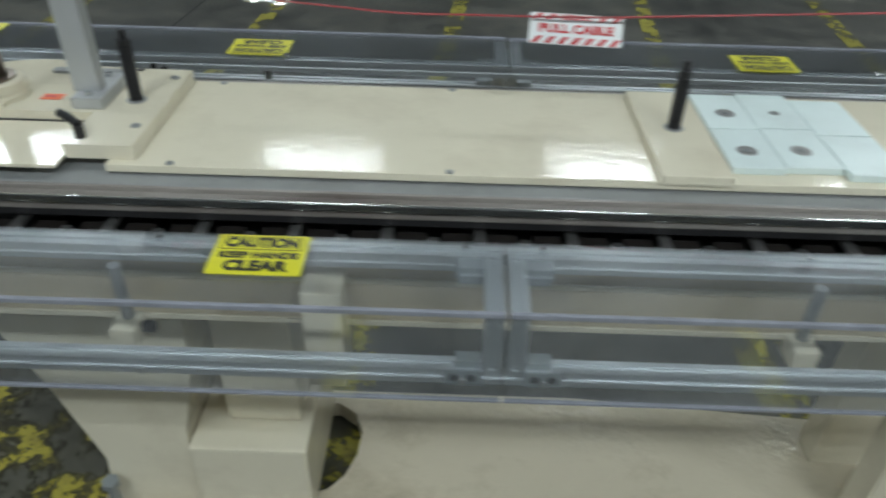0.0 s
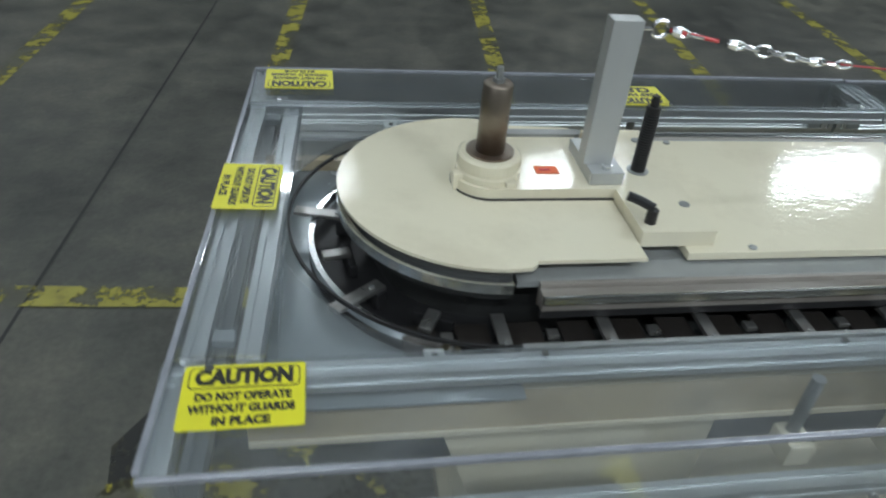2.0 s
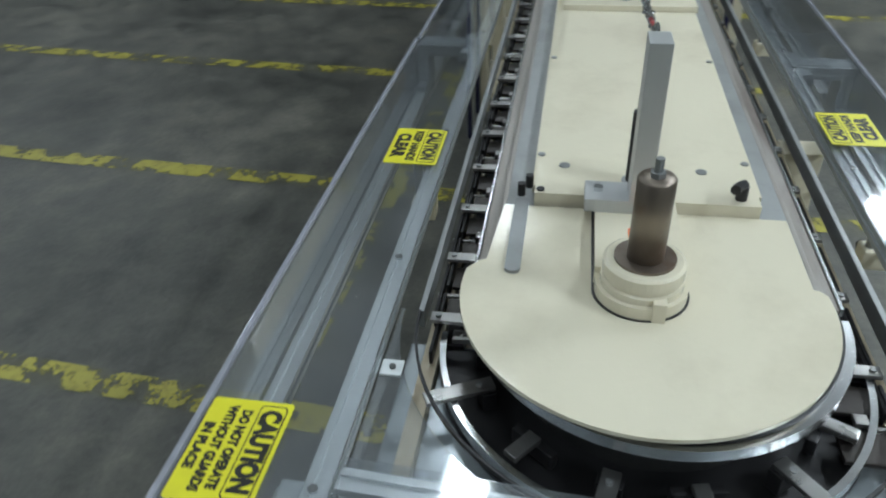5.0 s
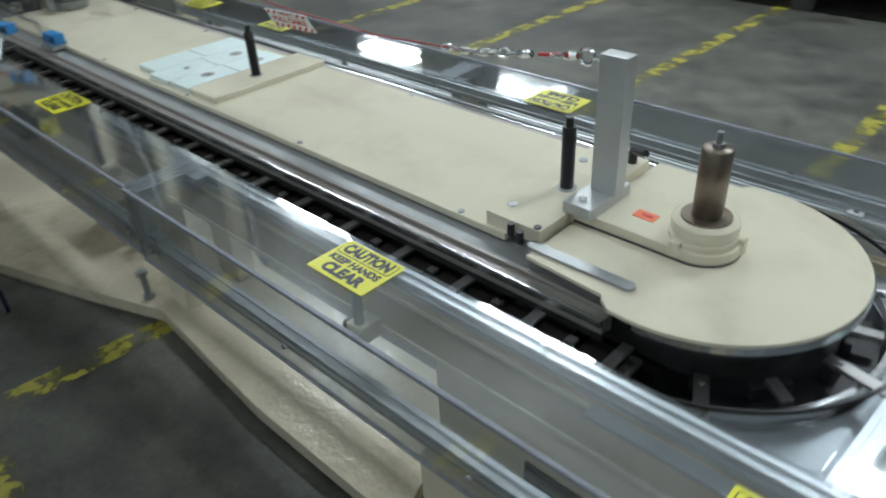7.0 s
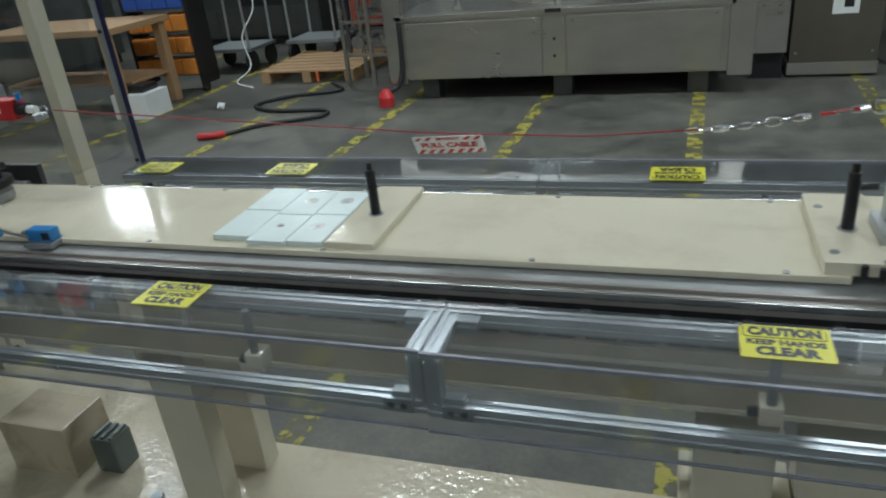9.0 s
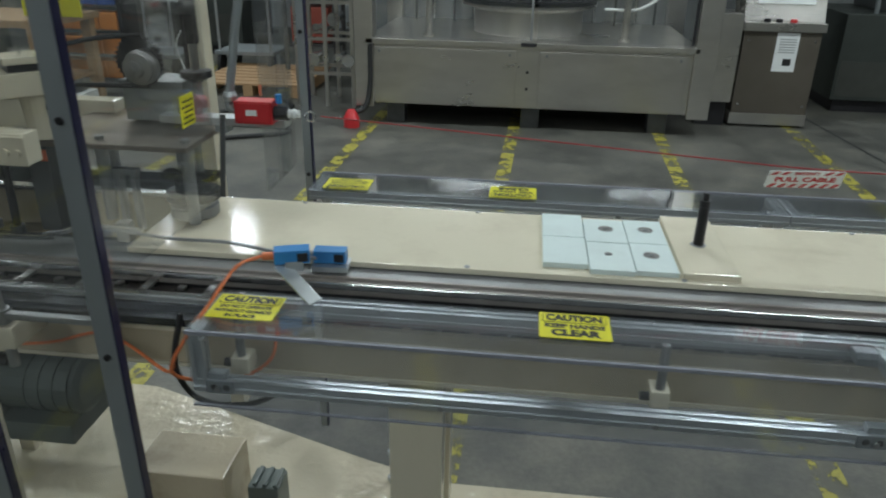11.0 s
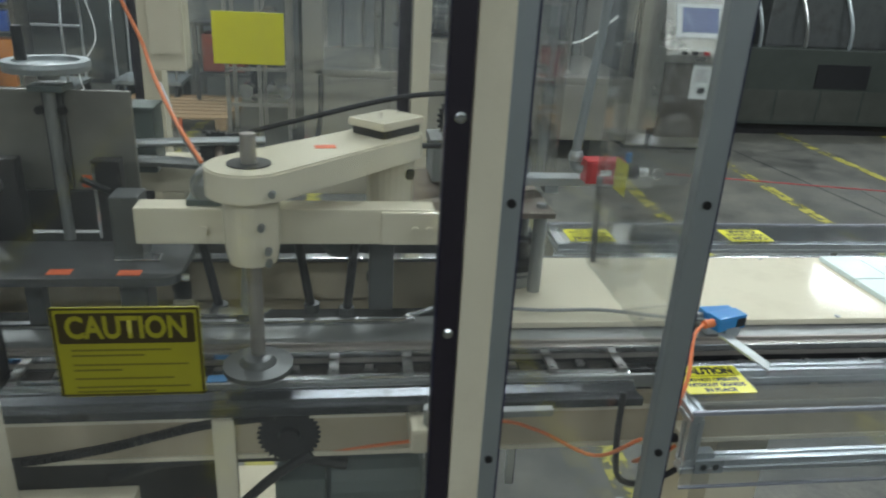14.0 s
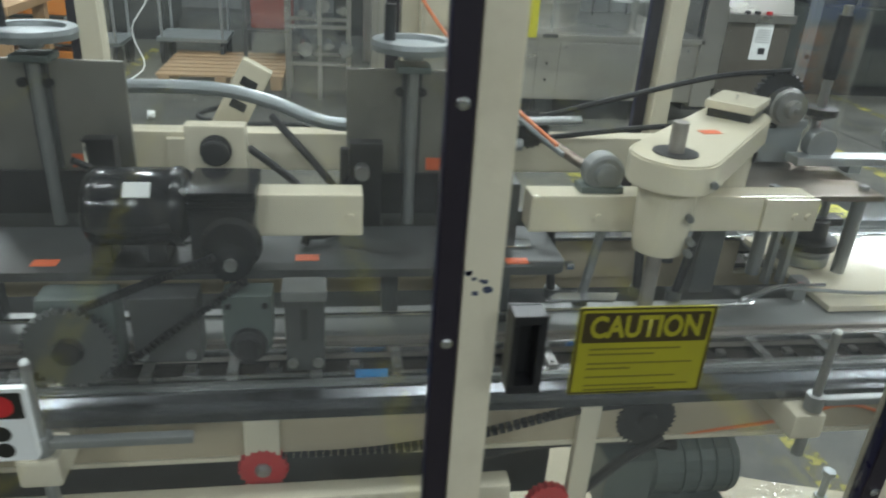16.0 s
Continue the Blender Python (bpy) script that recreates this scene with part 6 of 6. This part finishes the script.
cab = thing("control_cabinet", -0.45, -5.5, 0.0, "dark stainless control cabinet with a touch screen", "control cabinet")
CY = -5.25
part("plinth", box(B(), -0.79, -0.12, CY - 0.5, CY + 0.004, 0.02, 0.12, 0.004), STAINLESS, cab)
part("body", box(B(), -0.78, -0.13, CY - 0.5, CY, 0.12, 0.84, 0.006), BROWN_STAINLESS, cab, "dark stainless door")
part("shelf", box(B(), -0.80, -0.11, CY - 0.5, CY + 0.03, 0.84, 0.915, 0.006), STAINLESS, cab)
m = Matrix.Translation((-0.455, CY - 0.02, 0.915)) @ pose(0, 0, 0, 18, 0, 0)
scr = part("head", box(B(), -0.335, 0.335, -0.34, 0.0, 0.0, 0.52, 0.008, m), STAINLESS, cab)
part("bezel", box(B(), -0.24, 0.24, 0.0, 0.012, 0.15, 0.47, 0.004, m), WHITE, scr)
part("screen", box(B(), -0.18, 0.18, 0.012, 0.014, 0.20, 0.43, 0, m), glow("touch_screen", (0.12, 0.15, 0.28), 0.4), scr, "dim touch screen")
for x, mt_ in ((-0.30, BLACK), (-0.40, BLACK), (-0.52, RED)):
    part("button", cyl(B(), (x, CY + 0.01, 0.915), (x, CY + 0.01, 0.945), 0.028, seg=14), mt_, cab)
part("notice", box(B(), -0.60, -0.41, CY + 0.001, CY + 0.004, 0.50, 0.83), WHITE, cab, "white printed notice")
for k in range(6):
    part("print_line", box(B(), -0.575, -0.44, CY + 0.0045, CY + 0.005, 0.66 + 0.022 * k, 0.668 + 0.022 * k), STEEL_GREY, cab)
part("picture", box(B(), -0.56, -0.49, CY + 0.0045, CY + 0.005, 0.55, 0.61), BLACK, cab)
for x in (-0.735, -0.175):
    for z in (0.20, 0.76):
        part("door_screw", cyl(B(), (x, CY, z), (x, CY + 0.006, z), 0.011, seg=10), BRIGHT, cab)
dn = thing("connection_duct", 0.05, -5.3, 0.0, "grey duct between the filling machine and the cabinet", "duct")
part("duct", box(B(), -0.10, 0.19, -5.6, -5.2, 0.22, 0.98, 0.005), STAINLESS, dn)
part("foot", box(B(), -0.08, 0.17, -5.58, -5.25, 0.0, 0.22), BLACK_STEEL, dn)


def dark_machine(x, y, w, d, h, label):
    t = thing("machine", x, y, 0.0, label, "machine", "distant machines")
    part("body", box(B(), x - w / 2, x + w / 2, y - d / 2, y + d / 2, 0.12, h * 0.62, 0.01), MACHINE_DARK, t)
    part("plinth", box(B(), x - w / 2 + 0.05, x + w / 2 - 0.05, y - d / 2 + 0.05, y + d / 2 - 0.05, 0.0, 0.12), BLACK_STEEL, t)
    part("upper", box(B(), x - w * 0.42, x + w * 0.3, y - d * 0.35, y + d * 0.3, h * 0.62, h, 0.02), DARK_GREY, t)
    part("window", box(B(), x - w * 0.25, x + w * 0.05, y + d * 0.5, y + d * 0.5 + 0.006, h * 0.35, h * 0.52), BLACK, t)
    for k in range(4):
        xx = x - w * 0.4 + w * 0.25 * k
        part("pipe", tube(B(), [(xx, y + d * 0.36, h * 0.5), (xx + 0.05, y + d * 0.42, h * 0.75), (xx + 0.12, y + d * 0.3, h * 1.02)], 0.022, 8), ALU_DARK if k % 2 else STEEL, t)
        part("panel_door", box(B(), x - w * 0.48 + w * 0.245 * k, x - w * 0.25 + w * 0.245 * k, y + d / 2, y + d / 2 + 0.004, 0.16, h * 0.33, 0.002), MACHINE_PANEL, t)
    return t


dark_machine(-2.3, -6.6, 2.1, 1.2, 1.5, "dark grey packing machine with pipes and panels")
dark_machine(-4.8, -5.9, 2.0, 1.4, 1.7, "dark grey machine standing farther down the hall")
dark_machine(6.6, -8.6, 2.2, 1.2, 1.6, "grey-green machine standing by the far wall")
dark_machine(9.2, -6.6, 1.8, 1.4, 1.8, "grey machine with pipes in the far corner")
dark_machine(1.8, -9.4, 3.4, 1.2, 2.2, "dark machine standing behind the filling machine")

# pipe rack, pallet, shelf, bench and trolleys beside the filling machine
rk = thing("pipe_rack", 3.65, -5.6, 0.0, "steel rack full of stainless pipes and fittings", "rack")
for x in (3.36, 3.62, 3.9):
    for y in (-5.35, -5.8):
        part("upright", box(B(), x, x + 0.035, y, y + 0.035, 0.0, 1.7, 0.002), STAINLESS, rk)
for z in (0.3, 0.62, 0.95, 1.3):
    part("shelf_rail", box(B(), 3.36, 3.935, -5.35, -5.32, z, z + 0.03), STAINLESS, rk)
    part("shelf_rail", box(B(), 3.36, 3.935, -5.8, -5.77, z, z + 0.03), STAINLESS, rk)
rnd = random.Random(5)
for k in range(16):
    z = (0.35, 0.67, 1.0, 1.35)[k % 4] + rnd.uniform(0, 0.08)
    y, x = rnd.uniform(-5.75, -5.38), rnd.uniform(3.4, 3.85)
    r = rnd.uniform(0.02, 0.045)
    bm = cyl(B(), (x, y - 0.12, z + r), (x + rnd.uniform(-0.05, 0.05), y + 0.16, z + r), r, seg=14)
    cyl(bm, (x, y + 0.16, z + r), (x, y + 0.18, z + r), r * 1.5, seg=14)
    part("pipe", bm, BRIGHT, rk)
pal = thing("pallet", 4.55, -6.2, 0.0, "low wooden pallet on the concrete floor", "pallet")
for k in range(7):
    part("board", box(B(), 3.98, 5.12, -6.75 + 0.17 * k, -6.62 + 0.17 * k, 0.11, 0.13, 0.003), WOOD, pal)
for x in (4.0, 4.5, 5.0):
    part("bearer", box(B(), x, x + 0.1, -6.75, -5.6, 0.0, 0.11, 0.003), WOOD, pal)
part("tape_mark", box(B(), 4.40, 4.43, -5.599, -5.594, 0.01, 0.12), ORANGE, pal)
st = thing("tool_stand", 4.12, -6.6, 0.13, "grey steel stand with a dark red case inside", "stand")
part("top", box(B(), 3.80, 4.44, -6.9, -6.45, 0.88, 0.92, 0.004), DARK_GREY, st)
for x in (3.82, 4.38):
    for y in (-6.88, -6.5):
        part("leg", box(B(), x, x + 0.04, y, y + 0.04, 0.13, 0.88), DARK_GREY, st)
part("case", box(B(), 3.92, 4.34, -6.85, -6.5, 0.42, 0.80, 0.02), material("dull_red_case", (0.28, 0.06, 0.04), 0.6), st)
part("shelf", box(B(), 3.83, 4.40, -6.88, -6.46, 0.38, 0.41), DARK_GREY, st)
tr = None
for x, y in ((4.95, -6.9), (5.9, -6.5)):
    if tr is None:
        tr = thing("trolley", x, y, 0.0, "low grey platform trolley with tube handles", "trolley", "trolleys")
        part("platform", box(B(), x - 0.35, x + 0.35, y - 0.3, y + 0.3, 0.24, 0.28, 0.004), ALU_DARK, tr)
        for sx in (-0.3, 0.3):
            part("handle", tube(B(), [(x + sx, y - 0.28, 0.28), (x + sx, y - 0.28, 1.1), (x + sx, y + 0.2, 1.1), (x + sx, y + 0.25, 0.28)], 0.016, 8, 3), ALU, tr)
            for sy in (-0.22, 0.22):
                part("wheel", cyl(B(), (x + sx - 0.02, y + sy, 0.12), (x + sx + 0.02, y + sy, 0.12), 0.12, seg=18), RUBBER, tr)
        part("cross_tube", tube(B(), [(x - 0.3, y - 0.28, 0.8), (x + 0.3, y - 0.28, 0.8)], 0.014, 8, 2), ALU, tr)
    else:
        copy_thing(tr, Matrix.Translation((x, y, 0)))
wb = thing("workbench", 6.1, -4.7, 0.0, "wooden workbench with loose tools beneath", "workbench")
part("top", box(B(), 5.72, 7.4, -5.1, -4.2, 0.80, 0.86, 0.006), WOOD, wb)
for x in (5.75, 7.3):
    for y in (-5.05, -4.28):
        part("leg", box(B(), x, x + 0.09, y, y + 0.09, 0.0, 0.80, 0.003), WOOD, wb)
part("lower_shelf", box(B(), 5.78, 7.35, -5.0, -4.4, 0.30, 0.33), WOOD, wb)
cx = thing("carton", 5.75, -4.35, 0.0, "white cardboard carton on the floor by the bench", "carton")
part("box", box(B(), 5.55, 5.95, -4.60, -4.25, 0.0, 0.24, 0.004), WHITE, cx)
part("contents", box(B(), 5.6, 5.9, -4.55, -4.3, 0.24, 0.31, 0.03), BLACK, cx)
rackb = thing("bin_rack", 5.95, -5.45, 0.0, "black wheeled rack of orange and blue bins", "rack")
for x in (5.62, 6.42):
    part("side", box(B(), x, x + 0.04, -5.6, -5.3, 0.08, 1.6, 0.004), BLACK_STEEL, rackb)
    part("wheel", cyl(B(), (x, -5.35, 0.05), (x + 0.04, -5.35, 0.05), 0.05, seg=14), RUBBER, rackb)
for r in range(6):
    part("ledge", box(B(), 5.66, 6.42, -5.55, -5.32, 0.18 + 0.23 * r, 0.195 + 0.23 * r), ALU_DARK, rackb)
    for k in range(4):
        xx = 5.67 + 0.187 * k
        part("bin", box(B(), xx, xx + 0.175, -5.52, -5.28, 0.197 + 0.23 * r, 0.36 + 0.23 * r, 0.012), ORANGE_BIN if r < 3 else BLUE_BIN, rackb)
wt = thing("wire_bundle", 5.2, -5.2, 0.0, "thin white wire hanging from a trolley", "wire")
part("wire", tube(B(), [(5.25, -5.9, 1.2), (5.15, -5.8, 0.8), (5.3, -5.7, 0.5), (5.2, -5.6, 0.2), (5.35, -5.5, 0.05), (5.1, -5.4, 0.01)], 0.008, 6), WHITE, wt)
pp = thing("paper_scrap", 4.9, -4.6, 0.0, "crumpled scrap of white paper on the floor", "paper")
bm = bmesh.new()
bmesh.ops.create_icosphere(bm, subdivisions=2, radius=0.05)
for v in bm.verts:
    v.co *= 0.7 + 0.6 * noise.noise(v.co * 30)
    v.co += Vector((4.95, -4.55, 0.035))
part("scrap", bm, WHITE, pp)
